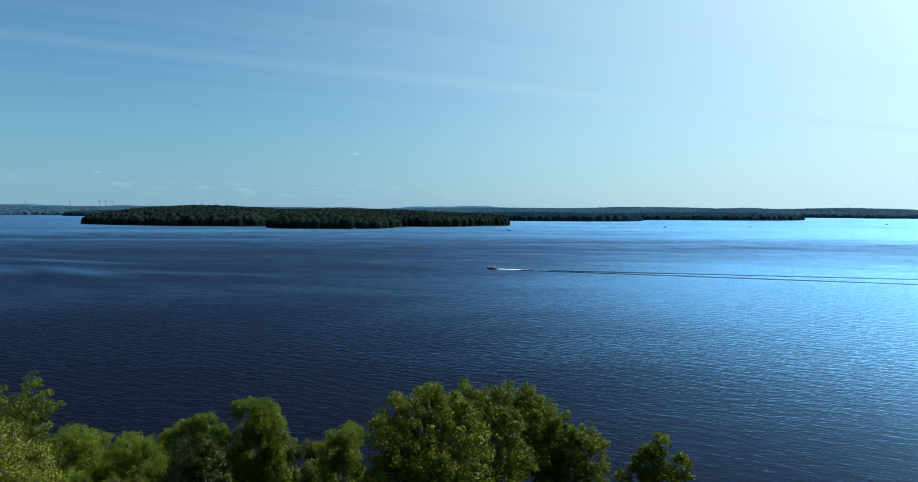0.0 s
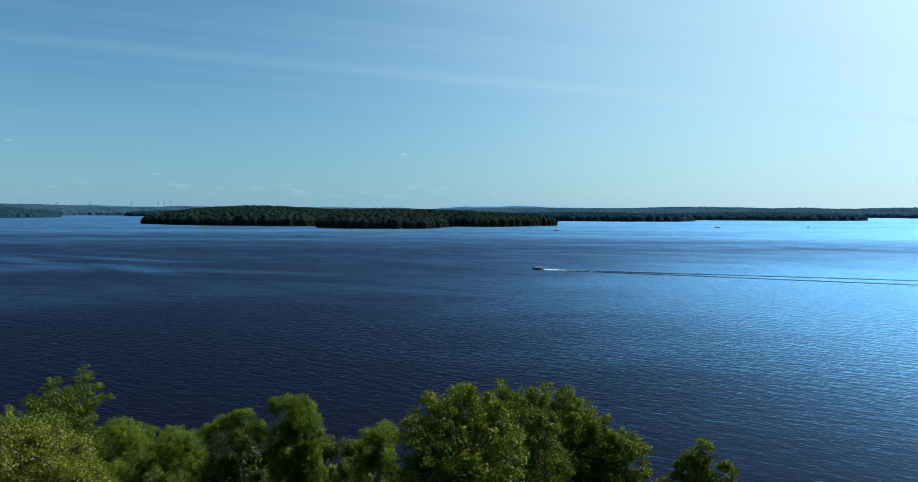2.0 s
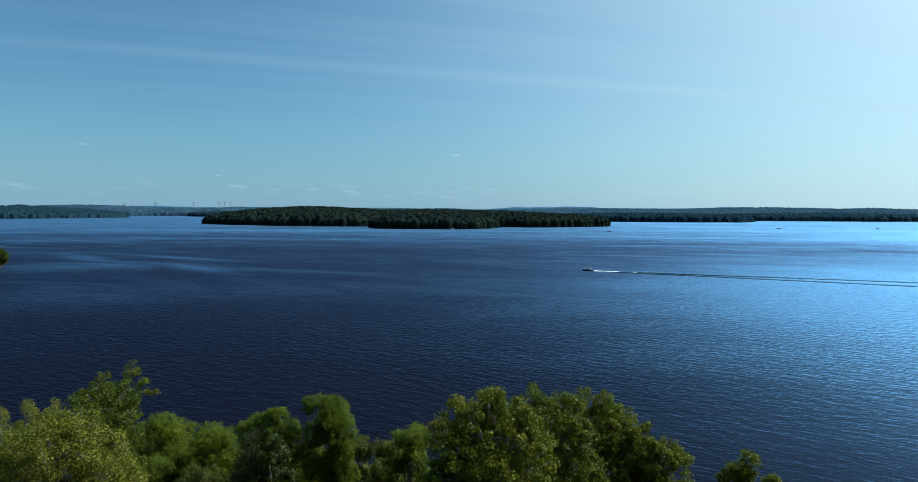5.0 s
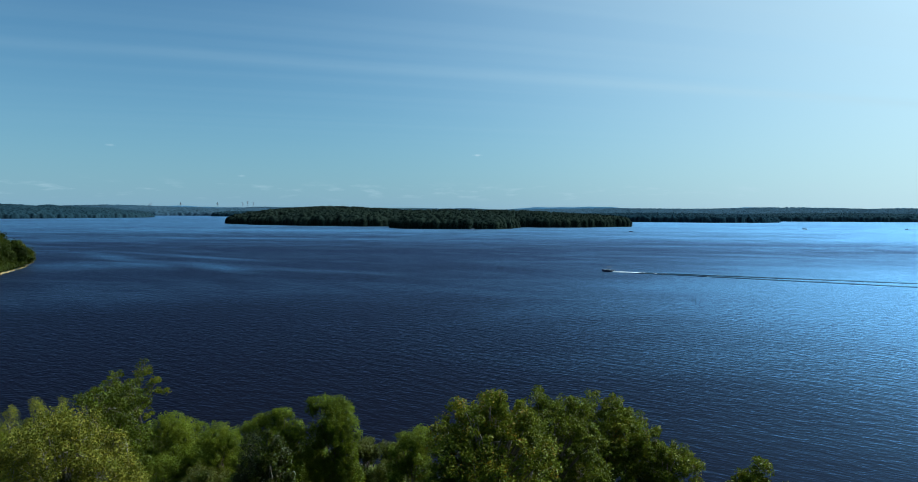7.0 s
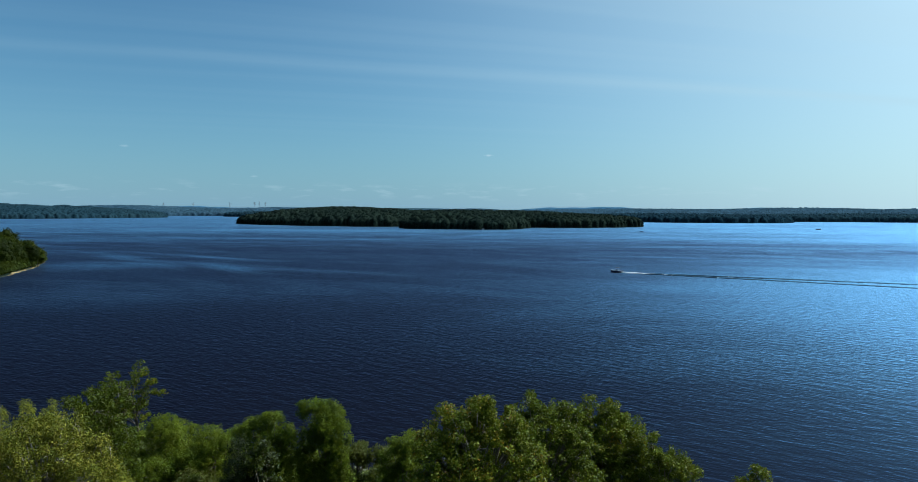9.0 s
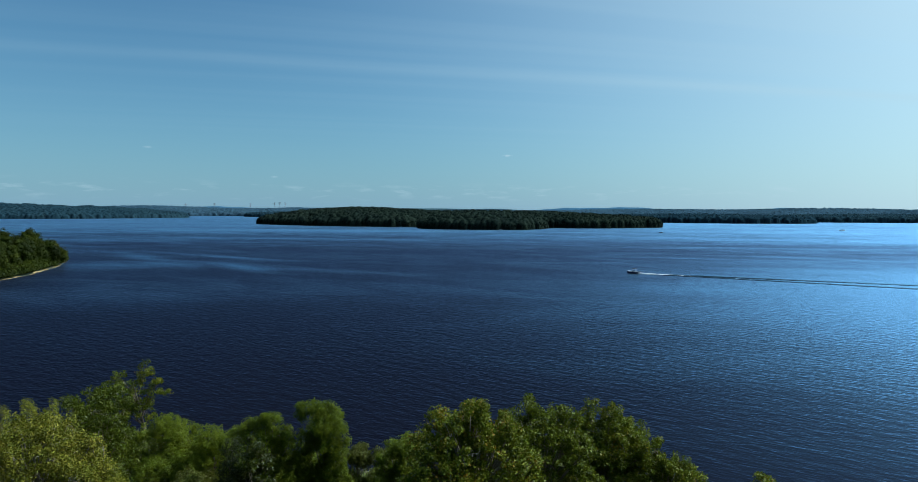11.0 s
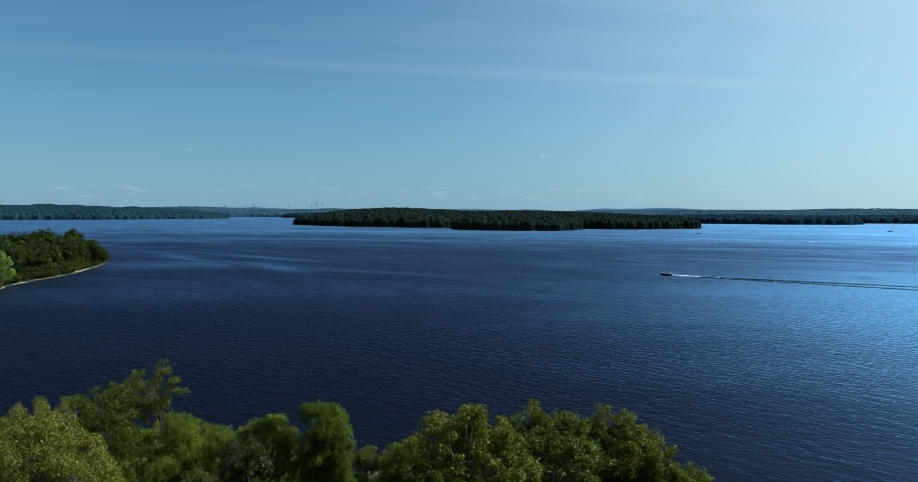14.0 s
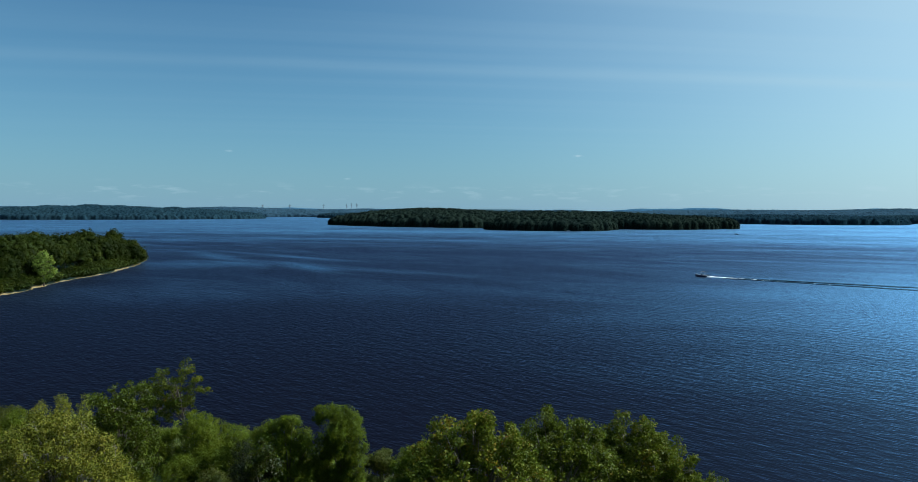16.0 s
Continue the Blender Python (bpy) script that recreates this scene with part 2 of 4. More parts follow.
def ground_material():
    mat, add = material("shore ground")
    pos = add("ShaderNodeNewGeometry").outputs["Position"]
    z = add("ShaderNodeSeparateXYZ", {0: pos}).outputs[2]
    fine = add("ShaderNodeTexNoise", {"Vector": pos, "Scale": 1.7, "Detail": 6.0, "Roughness": 0.65}).outputs["Fac"]
    wide = add("ShaderNodeTexNoise", {"Vector": pos, "Scale": 0.09, "Detail": 4.0}).outputs["Fac"]
    sand = ramp(add, fine, [(0.2, (0.09, 0.07, 0.04)), (0.5, (0.20, 0.15, 0.075)), (0.8, (0.29, 0.225, 0.12))])
    turf = ramp(add, fine, [(0.25, (0.007, 0.011, 0.005)), (0.55, (0.015, 0.022, 0.008)), (0.8, (0.032, 0.036, 0.015))])
    lift = add("ShaderNodeMath", {0: wide, 1: 2.4, 2: -1.30}, operation="MULTIPLY_ADD").outputs[0]
    far = add("ShaderNodeMapRange", {0: add("ShaderNodeVectorMath", {0: pos}, operation="LENGTH").outputs["Value"], 1: 450.0, 2: 900.0, 3: 0.0, 4: -0.12}).outputs[0]
    near = add("ShaderNodeMapRange", {0: add("ShaderNodeVectorMath", {0: pos}, operation="LENGTH").outputs["Value"], 1: 120.0, 2: 180.0, 3: -0.55, 4: 0.0}).outputs[0]
    lift = add("ShaderNodeMath", {0: add("ShaderNodeMath", {0: lift, 1: far}).outputs[0], 1: near}).outputs[0]
    edge = add("ShaderNodeMapRange", {0: z, 1: lift, 2: add("ShaderNodeMath", {0: lift, 1: 0.5}).outputs[0]})
    # far ground: darker and blue-green, haze put into its colour
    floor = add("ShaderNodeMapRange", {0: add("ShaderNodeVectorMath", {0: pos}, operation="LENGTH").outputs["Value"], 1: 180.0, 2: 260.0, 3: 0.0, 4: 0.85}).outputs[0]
    hazed_floor = add("ShaderNodeMix", {"Factor": wide, 6: (0.005, 0.011, 0.011, 1), 7: (0.009, 0.019, 0.019, 1)}, data_type="RGBA").outputs[2]
    # more painted haze blue on the farthest ground
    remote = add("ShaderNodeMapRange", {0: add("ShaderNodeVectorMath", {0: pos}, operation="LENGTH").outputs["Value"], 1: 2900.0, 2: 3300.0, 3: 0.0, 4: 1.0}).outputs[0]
    haze_blue = add("ShaderNodeMix", {"Factor": wide, 6: (0.020, 0.045, 0.058, 1), 7: (0.030, 0.060, 0.074, 1)}, data_type="RGBA").outputs[2]
    hazed_floor = add("ShaderNodeMix", {"Factor": remote, 6: hazed_floor, 7: haze_blue}, data_type="RGBA").outputs[2]
    turf = add("ShaderNodeMix", {"Factor": floor, 6: turf, 7: hazed_floor}, data_type="RGBA").outputs[2]
    col = add("ShaderNodeMix", {"Factor": edge.outputs[0], 6: sand, 7: turf}, data_type="RGBA").outputs[2]
    bump = add("ShaderNodeBump", {"Height": fine, "Distance": 0.15, "Strength": 0.8})
    bsdf = add("ShaderNodeBsdfPrincipled", {"Base Color": col, "Roughness": 1.0, "Specular IOR Level": 0.0, "Normal": bump.outputs[0]})
    add("ShaderNodeOutputMaterial", {0: bsdf.outputs[0]})
    return mat


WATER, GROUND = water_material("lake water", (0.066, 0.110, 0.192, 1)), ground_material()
# same water; the slopes' darker reflection is put into the gloss colour
WAKE_DARK = water_material("lake water darkened for wake slopes", (0.016, 0.026, 0.040, 1))
BARK = plain("bark", (0.10, 0.085, 0.065), 0.9, vary=0.5, scale=6.0, bump=0.03)
BARK_PALE = plain("pale bark", (0.11, 0.10, 0.08), 0.85, vary=0.4, scale=5.0, bump=0.02)
DEADWOOD = plain("dead wood", (0.07, 0.055, 0.045), 0.9, vary=0.5, scale=7.0, bump=0.03)
BROAD = leaf_material("broad leaves", [(0.0, (0.0115, 0.0186, 0.0020)), (0.30, (0.0305, 0.0438, 0.0029)), (0.62, (0.0600, 0.0765, 0.0056)), (0.82, (0.0891, 0.0977, 0.0086)), (0.95, (0.1255, 0.0669, 0.0053))], 0.24, 0.45, spec=0.05)
BROAD_OLIVE = leaf_material("olive leaves with dry tips", [(0.0, (0.0196, 0.0244, 0.0025)), (0.35, (0.0554, 0.0631, 0.0066)), (0.65, (0.1115, 0.1123, 0.0143)), (0.85, (0.1755, 0.1500, 0.0244)), (0.97, (0.1907, 0.1086, 0.0190))], 0.24, 0.45, spec=0.05)
BROAD_GREEN = leaf_material("glossy green leaves", [(0.0, (0.0068, 0.0121, 0.0013)), (0.40, (0.0215, 0.0325, 0.0031)), (0.75, (0.0443, 0.0600, 0.0050)), (1.0, (0.0742, 0.0834, 0.0086))], 0.24, 0.42, spec=0.06)
BROAD_DARK = leaf_material("dark glossy leaves", [(0.0, (0.0037, 0.0067, 0.0007)), (0.40, (0.0118, 0.0179, 0.0017)), (0.75, (0.0244, 0.0330, 0.0028)), (1.0, (0.0408, 0.0459, 0.0047))], 0.24, 0.42, spec=0.14)
WILLOW = leaf_material("willow leaves", [(0.0, (0.0225, 0.0333, 0.0023)), (0.40, (0.0549, 0.0777, 0.0045)), (0.75, (0.0874, 0.1179, 0.0070)), (1.0, (0.1237, 0.1365, 0.0103))], 0.52, 0.55)
WILLOW_DULL = leaf_material("dull willow leaves", [(0.0, (0.0182, 0.0239, 0.0045)), (0.45, (0.0421, 0.0504, 0.0076)), (0.8, (0.0654, 0.0711, 0.0121)), (1.0, (0.0836, 0.0814, 0.0173))], 0.38, 0.55)
OLIVE = leaf_material("yellow-olive needles", [(0.0, (0.0540, 0.0644, 0.0060)), (0.5, (0.1148, 0.1274, 0.0096)), (1.0, (0.1742, 0.1652, 0.0168))], 0.30, 0.6)
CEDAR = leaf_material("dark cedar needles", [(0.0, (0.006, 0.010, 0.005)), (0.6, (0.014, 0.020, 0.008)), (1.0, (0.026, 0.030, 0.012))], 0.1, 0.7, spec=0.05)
POINT_LEAVES = leaf_material("mixed shore leaves", [(0.0, (0.0030, 0.0055, 0.0012)), (0.40, (0.0075, 0.0130, 0.0020)), (0.75, (0.0190, 0.0285, 0.0036)), (1.0, (0.0480, 0.0560, 0.0070))], 0.2, 0.6, clump=0.09, spec=0.03)
# island leaf tones shifted a little to blue, as distance haze
WOODS = canopy_material("mixed wood leaves with faint haze blue", [(0.3, (0.0022, 0.0047, 0.0050)), (0.5, (0.0048, 0.0095, 0.0088)), (0.7, (0.0101, 0.0163, 0.0118))], 0.22)
WOODS_YELLOW = leaf_material("yellow-green leaves", [(0.0, (0.0650, 0.1067, 0.0149)), (0.5, (0.1229, 0.1779, 0.0266)), (1.0, (0.1736, 0.2134, 0.0426))], 0.35, 0.55)
# blue distance haze painted into the next three base colours
FARTHEST = canopy_material("haze-tinted woods at the lake's end", [(0.3, (0.0116, 0.0290, 0.0429)), (0.5, (0.0186, 0.0411, 0.0602)), (0.7, (0.0264, 0.0523, 0.0717))], 0.06)
FAR_WOODS = canopy_material("haze-tinted woods across the lake", [(0.3, (0.0050, 0.0153, 0.0228)), (0.5, (0.0085, 0.0223, 0.0307)), (0.7, (0.0140, 0.0307, 0.0363))], 0.10)
BACK_HILL = plain("haze-tinted distant hills", (0.024, 0.068, 0.112), 1.0, vary=0.15, scale=0.01, spec=0.0)
FOAM = plain("foam", (0.82, 0.85, 0.86), 0.6, vary=0.1, scale=2.0)
WHITE_HULL = plain("white gelcoat", (0.62, 0.63, 0.64), 0.25, vary=0.06)
NAVY_HULL = plain("dark blue gelcoat", (0.015, 0.022, 0.05), 0.2, vary=0.1)
CANVAS = plain("dark canvas", (0.03, 0.035, 0.045), 0.8, vary=0.2)
VINYL = plain("grey vinyl", (0.14, 0.135, 0.13), 0.6, vary=0.15)
ALU = plain("aluminium", (0.55, 0.56, 0.58), 0.35, 0.9, vary=0.1)
BLACK = plain("black cowling", (0.02, 0.02, 0.022), 0.35, vary=0.1)
STEEL = plain("galvanised steel", (0.14, 0.16, 0.18), 0.7, 0.2, vary=0.15)
TINT = plain("smoked windscreen", (0.05, 0.06, 0.07), 0.05, vary=0.1)
STONE = plain("pale shore stone", (0.12, 0.11, 0.09), 0.95, vary=0.3, scale=2.0, bump=0.05, spec=0.1)
GRASS = leaf_material("bank grass", [(0.0, (0.05, 0.07, 0.015)), (0.5, (0.10, 0.125, 0.03)), (1.0, (0.18, 0.165, 0.07))], 0.3, 0.6)


# ---- mesh helpers ----
def mesh_of(name, verts, faces, mat, smooth=False):
    me = bpy.data.meshes.new(name)
    me.from_pydata([tuple(v) for v in verts], [], [tuple(f) for f in faces])
    me.materials.append(mat)
    if smooth:
        me.polygons.foreach_set("use_smooth", [True] * len(me.polygons))
    me.update()
    return me


def quads_mesh(name, verts, mat):
    """A mesh of loose quads from an array (n, 4, 3)."""
    n = len(verts)
    me = bpy.data.meshes.new(name)
    me.vertices.add(4 * n)
    me.vertices.foreach_set("co", np.ascontiguousarray(verts, dtype=np.float32).ravel())
    me.loops.add(4 * n)
    me.loops.foreach_set("vertex_index", np.arange(4 * n, dtype=np.int32))
    me.polygons.add(n)
    me.polygons.foreach_set("loop_start", np.arange(0, 4 * n, 4, dtype=np.int32))
    me.materials.append(mat)
    me.update(calc_edges=True)
    return me


def mixed_mesh(name, verts, tris, quads, mat, smooth=True):
    """A mesh of triangles over the verts and of loose quads (n, 4, 3)."""
    k, b = len(tris) * 3, len(verts)
    co = np.concatenate([verts, quads.reshape(-1, 3)])
    me = bpy.data.meshes.new(name)
    me.vertices.add(len(co))
    me.vertices.foreach_set("co", np.ascontiguousarray(co, dtype=np.float32).ravel())
    me.loops.add(k + 4 * len(quads))
    me.loops.foreach_set("vertex_index", np.r_[tris.ravel(), b + np.arange(4 * len(quads))].astype(np.int32))
    me.polygons.add(len(tris) + len(quads))
    me.polygons.foreach_set("loop_start", np.r_[np.arange(0, k, 3), k + np.arange(0, 4 * len(quads), 4)].astype(np.int32))
    me.polygons.foreach_set("use_smooth", np.full(len(tris) + len(quads), smooth))
    me.materials.append(mat)
    me.update(calc_edges=True)
    me.validate()
    return me


class Solid:
    """Collects tubes, boxes and lofts for one mesh."""

    def __init__(self):
        self.v, self.f = [], []

    def loft(self, rings, caps=True):
        k, b = len(rings[0]), len(self.v)
        for r in rings:
            self.v += [tuple(p) for p in r]
        for i in range(len(rings) - 1):
            for j in range(k):
                a, c = b + i * k + j, b + i * k + (j + 1) % k
                self.f.append((a, c, c + k, a + k))
        if caps:
            self.f.append(tuple(b + j for j in range(k))[::-1])
            self.f.append(tuple(b + (len(rings) - 1) * k + j for j in range(k)))
        return self

    def tube(self, points, radii, sides=6):
        pts = [Vector(p) for p in points]
        rings = []
        for i, p in enumerate(pts):
            d = (pts[min(i + 1, len(pts) - 1)] - pts[max(i - 1, 0)]).normalized()
            a = d.cross(Vector((0.31, 0.95, 0.11))).normalized()
            c = d.cross(a)
            rings.append([p + float(radii[i]) * (math.cos(2 * math.pi * j / sides) * a + math.sin(2 * math.pi * j / sides) * c) for j in range(sides)])
        return self.loft(rings)

    def box(self, x0, x1, y0, y1, z0, z1, inset=0.0):
        b = inset
        rings = [[(x0 + b, y0 + b, z0), (x1 - b, y0 + b, z0), (x1 - b, y1 - b, z0), (x0 + b, y1 - b, z0)],
                 [(x0, y0, z0 + b), (x1, y0, z0 + b), (x1, y1, z0 + b), (x0, y1, z0 + b)],
                 [(x0, y0, z1 - b), (x1, y0, z1 - b), (x1, y1, z1 - b), (x0, y1, z1 - b)],
                 [(x0 + b, y0 + b, z1), (x1 - b, y0 + b, z1), (x1 - b, y1 - b, z1), (x0 + b, y1 - b, z1)]]
        return self.loft(rings if b else [rings[1], rings[2]])

    def mesh(self, name, mat, smooth=False):
        return mesh_of(name, self.v, self.f, mat, smooth)


def part(name, me, parent, label=""):
    ob = new(name, me)
    ob.parent = parent
    return tagged(ob, label)


# ---- the ground: one sheet, with the lake bed, islands and far shores ----
# land masses: centre, half length, half width, turn (degrees), height, corner power
LANDS = {
    "point": (-302, 202, 130, 64, 115.7, 5.0, 3.4),
    "island_west": (-525, 1350, 255, 150, -24, 24.0, 2.4),
    "island_mid": (-260, 1330, 340, 120, 0, 17.0, 2.5),
    "island_front": (-215, 1150, 105, 118, 0, 15.0, 2.5),
    "island_east": (-56, 1336, 140, 140, 38, 9.0, 2.6),
    "spit_near": (240, 2010, 300, 180, -14, 9.0, 2.6),
    "spit_far": (800, 2300, 360, 215, -2, 9.0, 2.8),
    "shore_west": (-2180, 2080, 560, 470, 35, 38.0, 2.3),
    "spur_west": (-1560, 2900, 130, 180, 0, 8.0, 2.3),
}


def wobble(x, y, s, seed):
    r = np.random.RandomState(seed)
    out = 0 * x
    for k in range(5):
        a, ph, q = r.uniform(0, 6.28), r.uniform(0, 6.28), (1.7 ** k) / s
        out = out + np.sin((x * np.cos(a) + y * np.sin(a)) * q + ph) / (1.35 ** k)
    return out / 2.2


def inland(name, x, y):
    """About how far inside the shoreline of a land mass a place lies, in metres."""
    cx, cy, a, b, turn, h, p = LANDS[name]
    c, s = math.cos(radians(turn)), math.sin(radians(turn))
    u, v = (x - cx) * c + (y - cy) * s, -(x - cx) * s + (y - cy) * c
    d = (np.abs(u / a) ** p + np.abs(v / b) ** p) ** (1 / p)
    return (1 - d) * min(a, b) + wobble(x, y, min(a, b) * 0.22, len(name)) * min(a, b) * 0.035


def near_shore(x):
    return 73.5 + 6.0 * np.exp(-((x + 50) / 17) ** 2) - 0.14 * np.maximum(0, x + 22) - 0.16 * np.maximum(0, -(x + 66)) + 0.7 * np.sin(x * 0.23) + 0.4 * np.sin(x * 0.61 + 1)


def far_edge(az):
    return 3620 + 170 * np.sin(az * 7.0 + 0.6) + 110 * np.sin(az * 17 + 2) + 50 * np.sin(az * 41)


def far_inland(x, y):
    return np.hypot(x, y) - far_edge(np.arctan2(x, y))


def rise(e, h, width):
    up = 1.3 * (1 - np.exp(-np.maximum(e, 0) / 2.0)) + h * (1 - np.exp(-np.maximum(e, 0) / (0.45 * width)))
    return np.where(e > 0, up, np.maximum(e * 0.10, -4.0))


def height(x, y):
    x, y = np.asarray(x, float), np.asarray(y, float)
    s = near_shore(x) - y
    z = np.where(s > 0, 2.0 * (1 - np.exp(-np.maximum(s, 0) / 8)) + np.minimum(0.06 * s, 9.0), np.maximum(s * 0.12, -4.0))
    for n, (cx, cy, a, b, turn, h, p) in LANDS.items():
        bumpy = 1 + 0.42 * wobble(x, y, 150, 31) if n == "shore_west" else 1.0
        z = np.maximum(z, rise(inland(n, x, y), h * bumpy, min(a, b)))
    roll = 20 + 28 * (0.5 + 0.5 * wobble(x, y, 420, 77))
    return np.maximum(z, rise(far_inland(x, y), roll, 520))


def build_ground():
    az = np.radians(np.r_[np.arange(-62, 46, 0.36), np.arange(46, 298, 6.0)])
    rad = np.r_[np.geomspace(2, 50, 16)[:-1], np.arange(50, 92, 0.9), np.geomspace(93, 228, 12), np.arange(232, 430, 2.6), np.geomspace(436, 960, 14),
                np.arange(975, 1520, 12), np.arange(1535, 2700, 24), np.geomspace(2720, 3290, 12), np.arange(3300, 3960, 14), np.geomspace(3980, 4880, 16)]
    A, R = np.meshgrid(az, rad, indexing="ij")
    X, Y = R * np.sin(A), R * np.cos(A)
    Z = height(X, Y) + 0.10 * wobble(X, Y, 1.6, 5) * (R < 500)
    na, nr = A.shape
    verts = np.stack([X, Y, Z], -1).reshape(-1, 3)
    i, j = np.meshgrid(np.arange(na), np.arange(nr - 1), indexing="ij")
    k = (i + 1) % na
    faces = np.stack([i * nr + j, k * nr + j, k * nr + j + 1, i * nr + j + 1], -1).reshape(-1, 4)
    verts = np.vstack([verts, [[0, 0, float(height(0.0, 0.0))]]])
    faces = [tuple(f) for f in faces.tolist()] + [(a * nr, len(verts) - 1, ((a + 1) % na) * nr) for a in range(na)]
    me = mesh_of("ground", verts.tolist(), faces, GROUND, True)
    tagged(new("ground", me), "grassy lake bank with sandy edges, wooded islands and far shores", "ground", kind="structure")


def build_water():
    n = 96
    ring = [(4890 * math.sin(2 * math.pi * i / n), 4890 * math.cos(2 * math.pi * i / n), 0.0) for i in range(n)]
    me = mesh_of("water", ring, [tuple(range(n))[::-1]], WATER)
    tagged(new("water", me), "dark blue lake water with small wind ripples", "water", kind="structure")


build_ground()
build_water()


def build_back_hills():
    az = np.radians(np.arange(-66, 50, 0.25))
    crest = 40 + 9 * np.sin(az * 9 + 1) + 7 * np.sin(az * 23 + 2) + 3 * np.sin(az * 61) + 1.2 * np.sin(az * 170)
    for a0, w, hh in ((14.0, 3.4, 7), (-3.0, 3.5, 6), (28.0, 4.0, 5), (3.0, 2.5, 6), (-46.0, 6.0, 8)):
        crest = crest + hh * np.exp(-((np.degrees(az) - a0) / w) ** 2)
    rings = []
    for r, q in ((4560, -0.02), (4640, 0.55), (4720, 0.86), (4790, 1.0), (4850, 0.7)):
        rings.append(np.stack([r * np.sin(az), r * np.cos(az), crest * q], -1))
    v = np.concatenate(rings)
    n = len(az)
    f = [(a * n + i, (a + 1) * n + i, (a + 1) * n + i + 1, a * n + i + 1) for a in range(4) for i in range(n - 1)]
    tagged(new("backdrop", mesh_of("backdrop", v.tolist(), f, BACK_HILL, True)), "low hills on the horizon, coloured with blue haze", "hills", kind="structure")


build_back_hills()


# ---- foliage ----
def unit(v):
    return v / np.maximum(np.linalg.norm(v, axis=-1, keepdims=True), 1e-9)


def leaf_quads(rng, centres, normals, length, width, droop=0.0):
    """Diamond-shaped leaves at the centres, facing about along the normals."""
    n = len(centres)
    t = unit(np.cross(normals, rng.normal(size=(n, 3))))
    if droop:
        t = unit(t * (1 - droop) + np.array([0, 0, -1.0]) * droop + rng.normal(size=(n, 3)) * 0.25)
    s = unit(np.cross(normals, t))
    k = rng.uniform(0.7, 1.3, (n, 1))
    L, W = t * length * k * 0.5, s * width * k * 0.5
    fold = unit(normals) * width * 0.12
    return np.stack([centres - L, centres + W * 1.0 - 0.12 * L + fold, centres + L, centres - W - 0.12 * L + fold], 1)


def crown(rng, lobes, clumps, leaves, clump_r, length, width, droop=0.0, up=0.6, reach=1.08, rough=0.55, out=0.4):
    """Leaf quads over a set of lobes (x, y, z, radius, stretch in z), in clumps; also the clump centres."""
    lobes = np.array(lobes, float)
    w = lobes[:, 3] ** 2
    pick = rng.choice(len(lobes), int(clumps * 1.5), p=w / w.sum())
    d = unit(rng.normal(size=(len(pick), 3)) + np.array([0, 0, 0.25]))
    L = lobes[pick]
    c = L[:, :3] + d * (L[:, 3] * rng.uniform(0.72, reach, len(pick)))[:, None] * np.stack([np.ones(len(pick)), np.ones(len(pick)), L[:, 4]], -1)
    deep = np.zeros(len(c), bool)
    for q in lobes:
        e = (c - q[:3]) / (q[3] * np.array([1, 1, q[4]]))
        deep |= (e ** 2).sum(-1) < 0.42
    c, d = c[~deep][:clumps], d[~deep][:clumps]
    size = rng.uniform(0.65, 1.35, len(c))
    cc, dd, ss = np.repeat(c, leaves, 0), np.repeat(d, leaves, 0), np.repeat(size, leaves)[:, None]
    p = unit(rng.normal(size=cc.shape)) * (rng.uniform(0, 1, (len(cc), 1)) ** 0.45) * clump_r * ss
    p[:, 2] *= 0.8
    if droop:
        p[:, 2] = p[:, 2] * 1.5 - np.abs(p[:, 2]) * 0.3
    nrm = unit(unit(p) * 0.5 + dd * out + np.array([0, 0, up]) + rng.normal(size=cc.shape) * rough)
    return leaf_quads(rng, cc + p, nrm, length, width, droop), c


def round_form():
    """Points and triangles of a coarse ball: an octahedron split once."""
    bm = bmesh.new()
    for p in ((1, 0, 0), (0, 1, 0), (-1, 0, 0), (0, -1, 0), (0, 0, 1), (0, 0, -1)):
        bm.verts.new(p)
    bm.verts.ensure_lookup_table()
    for i in range(4):
        j = (i + 1) % 4
        bm.faces.new([bm.verts[k] for k in (i, j, 4)])
        bm.faces.new([bm.verts[k] for k in (j, i, 5)])
    bmesh.ops.subdivide_edges(bm, edges=bm.edges[:], cuts=1, use_grid_fill=True)
    bmesh.ops.triangulate(bm, faces=bm.faces[:])
    bm.verts.index_update()
    v = unit(np.array([tuple(p.co) for p in bm.verts]))
    f = np.array([[p.index for p in q.verts] for q in bm.faces])
    bm.free()
    return v, f


BALL = round_form()


def foliage_mesh(rng, lobes, quads, mat, core):
    """A crown: loose leaves round the dense inner foliage of its lobes."""
    if not core:
        return quads_mesh("crown", quads, mat)
    lob = np.array(lobes, float)
    v, f = BALL
    n = len(lob)
    size = lob[:, 3][:, None, None] * core * np.stack([np.ones(n), np.ones(n), lob[:, 4]], -1)[:, None]
    ball = lob[:, None, :3] + v[None] * size * rng.uniform(0.75, 1.1, (n, len(v), 1))
    tris = (f[None] + (np.arange(n) * len(v))[:, None, None]).reshape(-1, 3)
    return mixed_mesh("crown", ball.reshape(-1, 3), tris, quads, mat, False)


